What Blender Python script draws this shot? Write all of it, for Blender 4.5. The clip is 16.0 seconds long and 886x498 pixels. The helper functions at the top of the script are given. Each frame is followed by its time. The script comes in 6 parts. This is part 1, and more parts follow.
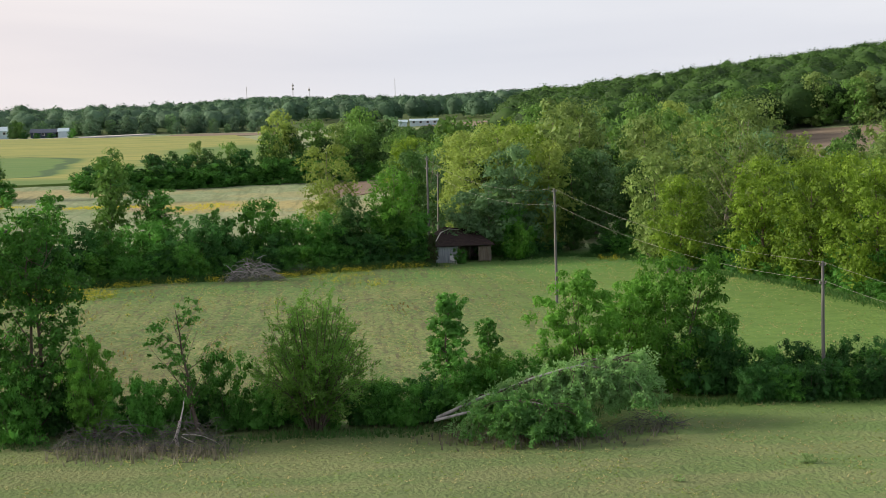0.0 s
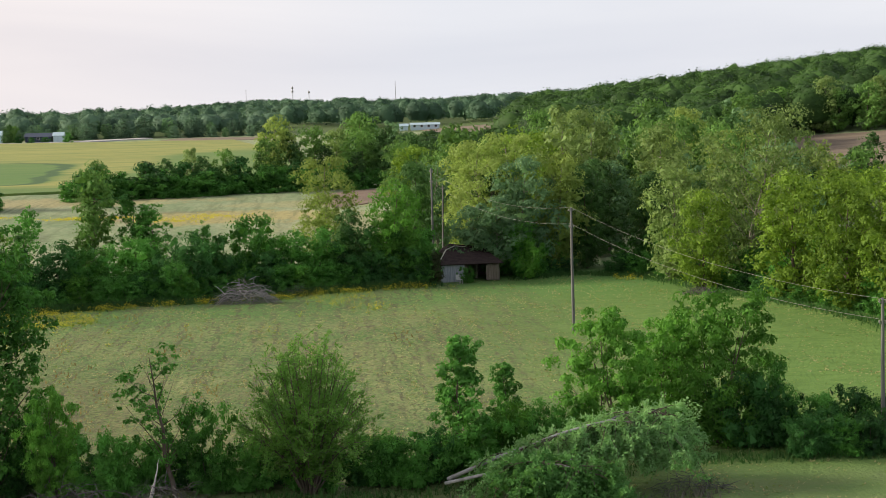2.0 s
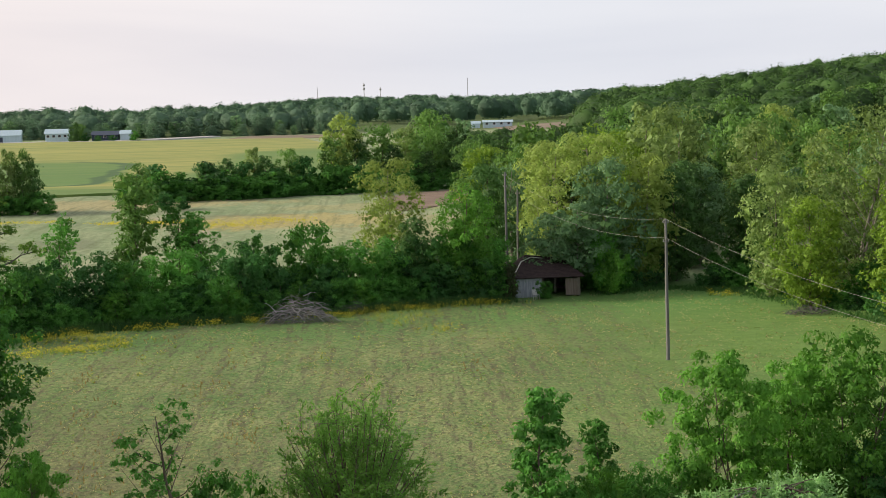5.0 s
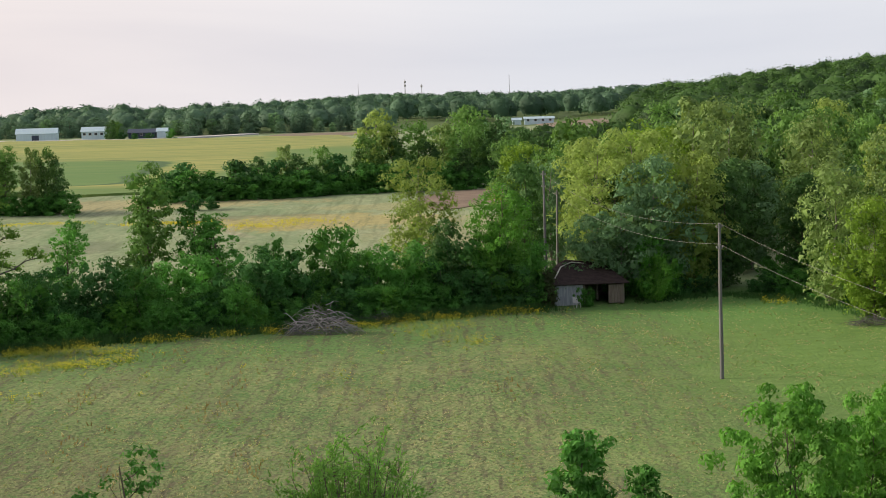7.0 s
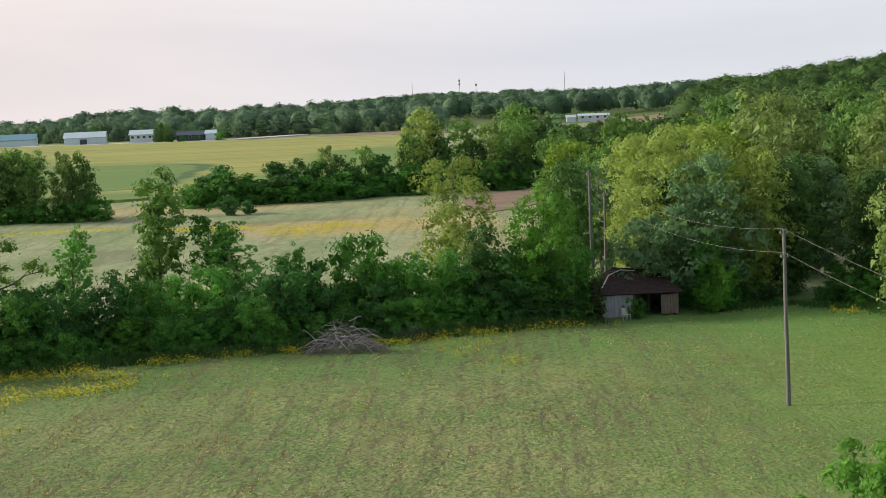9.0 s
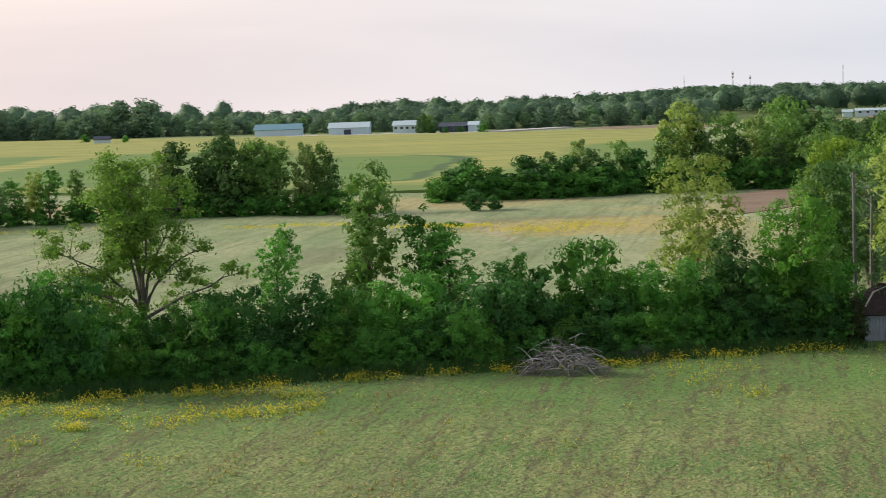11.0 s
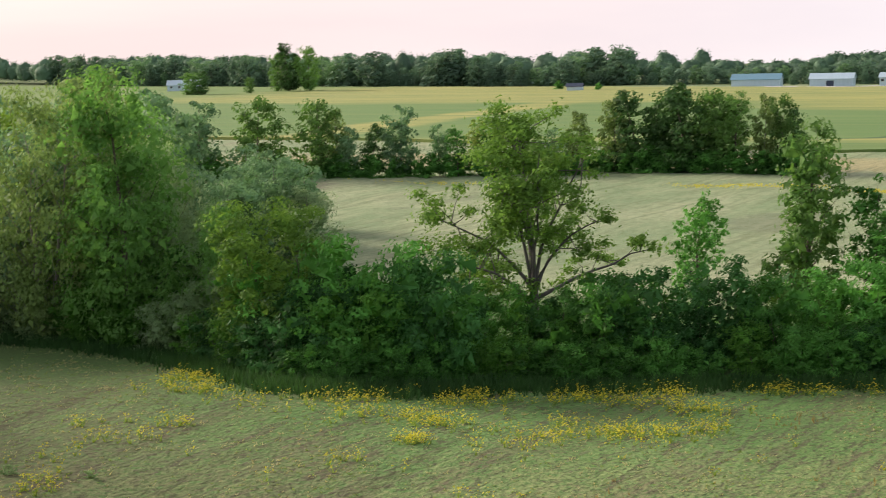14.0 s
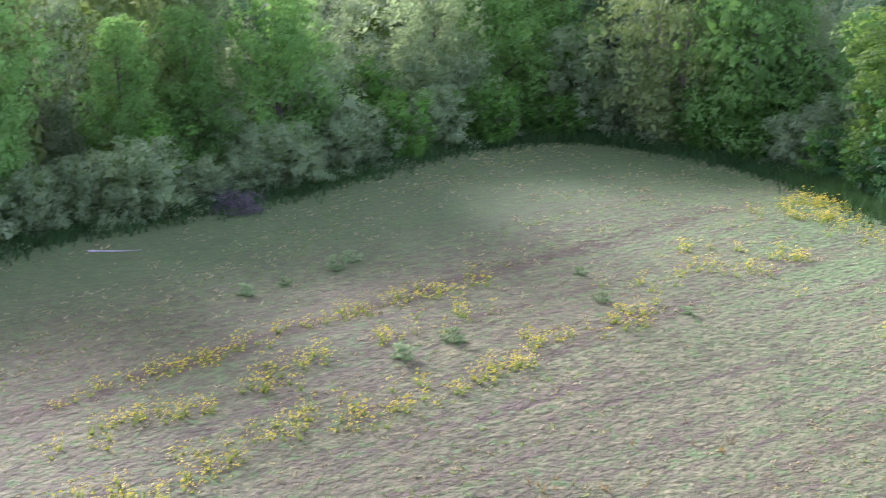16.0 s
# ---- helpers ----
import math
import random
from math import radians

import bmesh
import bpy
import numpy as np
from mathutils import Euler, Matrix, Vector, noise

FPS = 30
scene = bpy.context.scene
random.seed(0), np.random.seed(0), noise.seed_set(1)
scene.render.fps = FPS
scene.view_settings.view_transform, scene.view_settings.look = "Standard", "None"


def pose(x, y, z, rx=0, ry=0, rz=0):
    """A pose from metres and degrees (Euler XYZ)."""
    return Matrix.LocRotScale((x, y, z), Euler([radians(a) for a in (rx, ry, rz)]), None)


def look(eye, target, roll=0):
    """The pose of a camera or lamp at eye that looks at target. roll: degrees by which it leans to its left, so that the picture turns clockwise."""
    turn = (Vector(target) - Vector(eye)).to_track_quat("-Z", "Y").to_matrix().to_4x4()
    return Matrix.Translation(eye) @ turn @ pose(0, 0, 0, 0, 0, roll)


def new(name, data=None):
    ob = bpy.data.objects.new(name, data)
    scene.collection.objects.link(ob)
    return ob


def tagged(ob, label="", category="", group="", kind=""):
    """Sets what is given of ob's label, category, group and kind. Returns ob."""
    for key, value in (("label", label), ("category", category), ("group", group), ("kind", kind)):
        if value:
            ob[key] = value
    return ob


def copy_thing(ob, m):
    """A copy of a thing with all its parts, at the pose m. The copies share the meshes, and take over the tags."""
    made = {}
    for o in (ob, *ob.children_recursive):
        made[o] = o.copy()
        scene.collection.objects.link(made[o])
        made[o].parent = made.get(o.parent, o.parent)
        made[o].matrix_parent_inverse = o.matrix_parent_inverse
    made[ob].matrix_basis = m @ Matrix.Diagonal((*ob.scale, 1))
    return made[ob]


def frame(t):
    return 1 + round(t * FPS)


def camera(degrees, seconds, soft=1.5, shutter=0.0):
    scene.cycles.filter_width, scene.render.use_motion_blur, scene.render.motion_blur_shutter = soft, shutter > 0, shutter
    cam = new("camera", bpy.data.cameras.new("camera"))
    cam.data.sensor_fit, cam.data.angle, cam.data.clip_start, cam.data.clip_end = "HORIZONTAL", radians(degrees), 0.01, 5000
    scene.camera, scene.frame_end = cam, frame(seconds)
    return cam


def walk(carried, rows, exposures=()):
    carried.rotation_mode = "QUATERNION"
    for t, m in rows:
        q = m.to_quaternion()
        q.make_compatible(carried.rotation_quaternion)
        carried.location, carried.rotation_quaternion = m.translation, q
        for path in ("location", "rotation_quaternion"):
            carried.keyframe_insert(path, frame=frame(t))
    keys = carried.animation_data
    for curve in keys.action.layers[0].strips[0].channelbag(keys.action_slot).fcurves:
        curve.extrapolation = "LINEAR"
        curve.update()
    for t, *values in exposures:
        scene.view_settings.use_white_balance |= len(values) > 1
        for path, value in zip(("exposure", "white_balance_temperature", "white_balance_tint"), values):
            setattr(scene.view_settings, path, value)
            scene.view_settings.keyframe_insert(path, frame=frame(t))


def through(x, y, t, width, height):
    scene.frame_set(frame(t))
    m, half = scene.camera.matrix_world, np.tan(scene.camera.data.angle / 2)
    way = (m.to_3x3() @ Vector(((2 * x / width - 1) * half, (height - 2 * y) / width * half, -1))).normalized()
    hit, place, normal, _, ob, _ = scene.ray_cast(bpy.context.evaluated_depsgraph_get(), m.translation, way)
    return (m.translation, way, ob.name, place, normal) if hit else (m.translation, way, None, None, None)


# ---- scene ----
cam = camera(29.0, 16.0, soft=0.85, shutter=0.2)


def aim(x, y, z, left, down, roll):
    """A camera pose by its heading (degrees to the left of +y), its downward tilt and its roll."""
    a, p = radians(left), radians(down)
    ahead = Vector((-math.sin(a) * math.cos(p), math.cos(a) * math.cos(p), -math.sin(p)))
    return look((x, y, z), Vector((x, y, z)) + 10 * ahead, roll)


PATH = [
    (0, aim(-1.69, -93.94, 17.35, -3.75, 5.54, -1.22)),
    (0.5, aim(-1.64, -91.12, 17.72, -3.75, 5.52, -1.18)),
    (1, aim(-1.63, -88.39, 17.96, -3.76, 5.46, -1.16)),
    (1.5, aim(-1.55, -85.75, 17.98, -3.76, 5.44, -1.16)),
    (2, aim(-1.47, -83.24, 17.90, -3.75, 5.47, -1.20)),
    (2.5, aim(-1.41, -80.87, 17.88, -3.70, 5.50, -1.15)),
    (3, aim(-1.33, -78.36, 17.87, -3.31, 5.49, -1.17)),
    (3.5, aim(-1.19, -75.80, 17.86, -2.67, 5.49, -1.28)),
    (6, aim(-0.32, -63.12, 17.57, -0.49, 5.55, -1.37)),
    (6.5, aim(-0.09, -60.72, 17.47, -0.03, 5.57, -1.47)),
    (7, aim(0.23, -58.26, 17.38, 0.10, 5.58, -1.50)),
    (7.5, aim(0.59, -55.66, 17.31, 0.28, 5.60, -1.58)),
    (8, aim(0.96, -52.89, 17.26, 0.78, 5.64, -1.60)),
    (8.2, aim(1.09, -51.72, 17.20, 1.16, 5.59, -1.84)),
    (10.3, aim(3.09, -38.49, 16.63, 6.06, 5.56, -2.04)),
    (10.5, aim(3.20, -37.16, 16.63, 7.53, 5.54, -2.02)),
    (11, aim(3.46, -33.84, 16.51, 11.11, 5.47, -1.94)),
    (11.5, aim(3.57, -30.70, 16.43, 12.33, 5.49, -1.91)),
    (12, aim(3.63, -27.71, 16.36, 12.40, 5.52, -1.93)),
    (12.5, aim(3.44, -24.61, 16.32, 15.17, 5.44, -1.93)),
    (13, aim(3.07, -21.28, 16.25, 19.79, 5.34, -1.71)),
    (13.5, aim(2.36, -18.20, 16.10, 23.64, 5.52, -1.52)),
    (14, aim(1.49, -15.39, 16.01, 27.20, 6.72, -1.32)),
    (14.5, aim(0.38, -12.70, 16.04, 30.83, 8.41, -1.05)),
    (15, aim(-0.80, -10.54, 16.11, 35.97, 10.14, -1.00)),
    (15.5, aim(-1.45, -9.46, 16.20, 42.71, 11.83, -1.09)),
    (16, aim(-1.68, -9.24, 16.24, 49.12, 13.36, -1.37)),
]
EXPOSURES = [(0, 0.2, 6500, 10), (3.0, 0.24, 6500, 10), (6.0, 0.19, 6500, 10), (8.0, 0.15, 6500, 10), (10.5, 0.18, 6500, 10), (13.0, 0.2, 6500, 10), (13.5, 0.17, 6550, 12), (14.0, 0.38, 6450, 14), (14.5, 1.3, 5500, 22), (15.0, 1.36, 5400, 39), (15.5, 1.36, 5280, 46), (16.0, 1.4, 5250, 49)]
walk(cam, PATH, EXPOSURES)

# ---- light: a hazy, bright overcast evening with a low soft sun to the left ----
SUN_LEFT, SUN_UP = 80.0, 21.0
to_sun = Vector((-math.sin(radians(SUN_LEFT)) * math.cos(radians(SUN_UP)), math.cos(radians(SUN_LEFT)) * math.cos(radians(SUN_UP)), math.sin(radians(SUN_UP))))
world = bpy.data.worlds.new("sky")
scene.world = world
world.use_nodes = True
wn, wl = world.node_tree.nodes, world.node_tree.links
wn.clear()
w_out = wn.new("ShaderNodeOutputWorld")
w_bg = wn.new("ShaderNodeBackground")
w_sky = wn.new("ShaderNodeTexSky")
w_sky.sky_type = "NISHITA"
w_sky.sun_disc = False
w_sky.sun_elevation = radians(SUN_UP)
w_sky.sun_rotation = radians(-SUN_LEFT)
w_sky.dust_density, w_sky.air_density, w_sky.ozone_density = 4.0, 1.0, 2.0
w_co = wn.new("ShaderNodeTexCoord")
w_map = wn.new("ShaderNodeMapping")
w_map.inputs["Scale"].default_value = (1.2, 1.2, 9.0)
w_noise = wn.new("ShaderNodeTexNoise")
w_noise.inputs["Scale"].default_value = 1.6
w_noise.inputs["Detail"].default_value = 5.0
w_noise.inputs["Distortion"].default_value = 0.4
w_ramp = wn.new("ShaderNodeValToRGB")
w_ramp.color_ramp.elements[0].position, w_ramp.color_ramp.elements[0].color = 0.35, (7.3, 7.35, 7.75, 1)
w_ramp.color_ramp.elements[1].position, w_ramp.color_ramp.elements[1].color = 0.68, (8.6, 8.5, 8.6, 1)
w_mix = wn.new("ShaderNodeMix")
w_mix.data_type = "RGBA"
w_mix.inputs["Factor"].default_value = 0.86
wl.new(w_co.outputs["Generated"], w_map.inputs["Vector"])
wl.new(w_map.outputs["Vector"], w_noise.inputs["Vector"])
wl.new(w_noise.outputs["Fac"], w_ramp.inputs["Fac"])
wl.new(w_sky.outputs["Color"], w_mix.inputs["A"])
wl.new(w_ramp.outputs["Color"], w_mix.inputs["B"])
# dimmer towards the zenith, as a hazy evening sky is, and warmer on the sun's side of the horizon
w_sep = wn.new("ShaderNodeSeparateXYZ")
wl.new(w_co.outputs["Generated"], w_sep.inputs[0])
w_up = wn.new("ShaderNodeMapRange")
w_up.inputs["From Min"].default_value, w_up.inputs["From Max"].default_value = 0.12, 1.0
w_up.inputs["To Min"].default_value, w_up.inputs["To Max"].default_value = 1.0, 0.40
wl.new(w_sep.outputs["Z"], w_up.inputs["Value"])
w_dot = wn.new("ShaderNodeVectorMath")
w_dot.operation = "DOT_PRODUCT"
w_dot.inputs[1].default_value = (to_sun.x, to_sun.y, 0)
wl.new(w_co.outputs["Generated"], w_dot.inputs[0])
w_warm = wn.new("ShaderNodeMapRange")
w_warm.inputs["From Min"].default_value, w_warm.inputs["From Max"].default_value = 0.10, 0.72
wl.new(w_dot.outputs["Value"], w_warm.inputs["Value"])
w_tint = wn.new("ShaderNodeMix")
w_tint.data_type = "RGBA"
w_tint.inputs["A"].default_value = (0.93, 0.95, 0.985, 1)
w_tint.inputs["B"].default_value = (1.14, 0.94, 0.845, 1)
wl.new(w_warm.outputs["Result"], w_tint.inputs["Factor"])
w_mul = wn.new("ShaderNodeVectorMath")
w_mul.operation = "MULTIPLY"
wl.new(w_mix.outputs["Result"], w_mul.inputs[0])
wl.new(w_tint.outputs["Result"], w_mul.inputs[1])
w_scale = wn.new("ShaderNodeVectorMath")
w_scale.operation = "SCALE"
wl.new(w_mul.outputs["Vector"], w_scale.inputs[0])
wl.new(w_up.outputs["Result"], w_scale.inputs["Scale"])
wl.new(w_scale.outputs["Vector"], w_bg.inputs["Color"])
w_bg.inputs["Strength"].default_value = 0.106
wl.new(w_bg.outputs["Background"], w_out.inputs["Surface"])
sun_data = bpy.data.lights.new("sun", "SUN")
sun_data.energy, sun_data.angle, sun_data.color = 5.0, radians(15), (1.0, 0.88, 0.70)
sun = new("sun", sun_data)
sun.matrix_world = Matrix.Translation((-60, 20, 60)) @ (-to_sun).to_track_quat("-Z", "Y").to_matrix().to_4x4()


# ---- materials ----
def nodes_of(name, rough=0.8):
    m = bpy.data.materials.new(name)
    m.use_nodes = True
    nt = m.node_tree
    b = nt.nodes["Principled BSDF"]
    b.inputs["Roughness"].default_value = rough
    b.inputs["Specular IOR Level"].default_value = 0.25
    return m, nt, b


def tex(nt, scale, detail=4.0, stretch=None, turn=0.0, rough=0.55, distort=0.0):
    """Noise in object space; stretch scales its axes."""
    co = nt.nodes.new("ShaderNodeTexCoord")
    mp = nt.nodes.new("ShaderNodeMapping")
    mp.inputs["Scale"].default_value = stretch or (1, 1, 1)
    mp.inputs["Rotation"].default_value = (0, 0, turn)
    n = nt.nodes.new("ShaderNodeTexNoise")
    n.inputs["Scale"].default_value, n.inputs["Detail"].default_value = scale, detail
    n.inputs["Roughness"].default_value, n.inputs["Distortion"].default_value = rough, distort
    nt.links.new(co.outputs["Object"], mp.inputs["Vector"])
    nt.links.new(mp.outputs["Vector"], n.inputs["Vector"])
    return n.outputs["Fac"]


def span(nt, value, lo, hi):
    """value mapped from lo..hi to 0..1, smooth."""
    r = nt.nodes.new("ShaderNodeMapRange")
    r.interpolation_type = "SMOOTHSTEP"
    r.inputs["From Min"].default_value, r.inputs["From Max"].default_value = lo, hi
    nt.links.new(value, r.inputs["Value"])
    return r.outputs["Result"]


def blend(nt, fac, a, b):
    mx = nt.nodes.new("ShaderNodeMix")
    mx.data_type = "RGBA"
    for sock, v in ((mx.inputs["Factor"], fac), (mx.inputs["A"], a), (mx.inputs["B"], b)):
        if isinstance(v, tuple):
            sock.default_value = (*v, 1)
        elif isinstance(v, float):
            sock.default_value = v
        else:
            nt.links.new(v, sock)
    return mx.outputs["Result"]


def calc(nt, op, a, b):
    n = nt.nodes.new("ShaderNodeMath")
    n.operation = op
    for sock, v in ((n.inputs[0], a), (n.inputs[1], b)):
        if isinstance(v, (int, float)):
            sock.default_value = v
        else:
            nt.links.new(v, sock)
    return n.outputs[0]


def relief(nt, b, value, dist, strength=0.7):
    bp = nt.nodes.new("ShaderNodeBump")
    bp.inputs["Strength"].default_value, bp.inputs["Distance"].default_value = strength, dist
    nt.links.new(value, bp.inputs["Height"])
    nt.links.new(bp.outputs["Normal"], b.inputs["Normal"])


def foliage_mat(name, dark, light, through=0.35, tip=None, patch_size=0.55):
    """Leaves: two-tone by leaf and by tree, partly translucent."""
    m, nt, b = nodes_of(name, 0.68)
    b.inputs["Specular IOR Level"].default_value = 0.2
    dark, light = tuple(0.75 * v for v in dark), tuple(1.12 * v for v in light)
    isl = nt.nodes.new("ShaderNodeNewGeometry").outputs["Random Per Island"]
    obj = nt.nodes.new("ShaderNodeObjectInfo").outputs["Random"]
    patch = span(nt, tex(nt, patch_size, 2.0), 0.38, 0.62)
    mixv = calc(nt, "MULTIPLY_ADD", isl, 0.25)
    mixv.node.inputs[2].default_value = 0.0
    mixv = calc(nt, "ADD", mixv, calc(nt, "MULTIPLY", patch, 0.34))
    mixv = calc(nt, "ADD", mixv, calc(nt, "MULTIPLY", obj, 0.42))
    col = blend(nt, mixv, dark, light)
    if tip:
        col = blend(nt, calc(nt, "MULTIPLY", span(nt, isl, 0.72, 0.95), 0.8), col, tip)
    nt.links.new(col, b.inputs["Base Color"])
    tr = nt.nodes.new("ShaderNodeBsdfTranslucent")
    warm = blend(nt, 0.35, col, (light[0] * 1.2, light[1] * 1.2, light[2] * 0.5))
    nt.links.new(warm, tr.inputs["Color"])
    mx = nt.nodes.new("ShaderNodeMixShader")
    mx.inputs[0].default_value = through
    nt.links.new(b.outputs[0], mx.inputs[1])
    nt.links.new(tr.outputs[0], mx.inputs[2])
    nt.links.new(mx.outputs[0], nt.nodes["Material Output"].inputs["Surface"])
    return m


def plain_mat(name, a, c, scale=4.0, rough=0.8, bump=0.01, stretch=None, metal=0.0):
    """Two colours by noise at two scales, with fine relief."""
    m, nt, b = nodes_of(name, rough)
    n1, n2 = tex(nt, scale, 5.0, stretch), tex(nt, scale * 6, 3.0, stretch)
    f = calc(nt, "ADD", calc(nt, "MULTIPLY", span(nt, n1, 0.3, 0.7), 0.65), calc(nt, "MULTIPLY", n2, 0.35))
    nt.links.new(blend(nt, f, a, c), b.inputs["Base Color"])
    b.inputs["Metallic"].default_value = metal
    relief(nt, b, n2, bump)
    return m


LEAF = foliage_mat("leaf_green", (0.010, 0.045, 0.010), (0.135, 0.395, 0.070), 0.32)
LEAF_DARK = foliage_mat("leaf_dark", (0.006, 0.028, 0.010), (0.068, 0.215, 0.052), 0.26)
LEAF_OAK = foliage_mat("leaf_oak", (0.035, 0.085, 0.022), (0.165, 0.335, 0.078), 0.32)
LEAF_OAK_DARK = foliage_mat("leaf_oak_dark", (0.018, 0.048, 0.016), (0.095, 0.215, 0.058), 0.26)
LEAF_YELLOW = foliage_mat("leaf_yellow_green", (0.035, 0.09, 0.010), (0.25, 0.41, 0.05), 0.32)
LEAF_OLIVE = foliage_mat("leaf_olive", (0.05, 0.10, 0.03), (0.27, 0.40, 0.125), 0.3)
LEAF_GREY = foliage_mat("leaf_grey_green", (0.052, 0.125, 0.062), (0.205, 0.37, 0.185), 0.35)
LEAF_FAR = foliage_mat("leaf_far", (0.016, 0.048, 0.014), (0.10, 0.215, 0.05), 0.22, None, 0.07)
# Distance haze is put into these two leaf colours, paler and bluer.
LEAF_BELT_HAZY = foliage_mat("leaf_belt_hazy", (0.075, 0.145, 0.10), (0.165, 0.29, 0.18), 0.25, None, 0.05)
LEAF_HAZY = foliage_mat("leaf_far_ridge_hazy", (0.05, 0.105, 0.07), (0.115, 0.22, 0.13), 0.25, None, 0.05)
# Wood-edge green, raised to stand in for light on shaded trees.
LEAF_VINE_LIFTED = foliage_mat("leaf_vine_lifted", (0.06, 0.17, 0.04), (0.23, 0.47, 0.12), 0.5)
LEAF_PALE = foliage_mat("leaf_pale", (0.13, 0.205, 0.05), (0.36, 0.49, 0.135), 0.42)
# Colour lifted likewise, for plants in the shaded wood edge and weed clumps.
LEAF_LIFTED = foliage_mat("leaf_lifted", (0.155, 0.265, 0.125), (0.34, 0.49, 0.25), 0.5)
LEAF_VINE_TOP = foliage_mat("leaf_vine_bright", (0.05, 0.135, 0.028), (0.26, 0.46, 0.085), 0.45)
# Lit-up copy of the grey-green, for the shaded willows.
LEAF_GREY_LIFTED = foliage_mat("leaf_grey_lifted", (0.175, 0.28, 0.15), (0.33, 0.46, 0.26), 0.5)
LEAF_BRIGHT = foliage_mat("leaf_bright", (0.024, 0.085, 0.014), (0.15, 0.385, 0.055), 0.36)
LEAF_GREEN_FINE = foliage_mat("leaf_fine", (0.06, 0.15, 0.033), (0.19, 0.40, 0.085), 0.42)
LEAF_FALLEN = foliage_mat("leaf_fallen", (0.10, 0.22, 0.09), (0.30, 0.54, 0.22), 0.4)
GRASS = foliage_mat("grass_blades", (0.19, 0.30, 0.085), (0.27, 0.37, 0.115), 0.5)
STRAW_TUFT = foliage_mat("straw_blades", (0.40, 0.38, 0.20), (0.50, 0.47, 0.26), 0.4)
DRY_GREY = foliage_mat("dead_grass_blades", (0.12, 0.12, 0.10), (0.27, 0.26, 0.235), 0.3)
BARK = plain_mat("bark", (0.07, 0.055, 0.042), (0.16, 0.135, 0.11), 3.0, 0.9, 0.02, (1, 1, 0.2))
BARK_PALE = plain_mat("bark_pale", (0.16, 0.148, 0.125), (0.29, 0.27, 0.235), 2.5, 0.85, 0.02, (1, 1, 0.25))
DEADWOOD = plain_mat("dead_wood", (0.22, 0.22, 0.23), (0.50, 0.50, 0.52), 3.0, 0.9, 0.01, (1, 1, 0.3))
POLE_WOOD = plain_mat("pole_wood", (0.10, 0.102, 0.105), (0.20, 0.20, 0.205), 2.0, 0.9, 0.01, (4, 4, 0.3))
WIRE = plain_mat("wire", (0.24, 0.24, 0.23), (0.34, 0.33, 0.31), 2.0, 0.6, 0.001)
PETAL = foliage_mat("yellow_petals", (0.60, 0.53, 0.035), (0.72, 0.67, 0.06), 0.3)
STALK = foliage_mat("flower_stalks", (0.14, 0.24, 0.04), (0.26, 0.36, 0.07), 0.4)


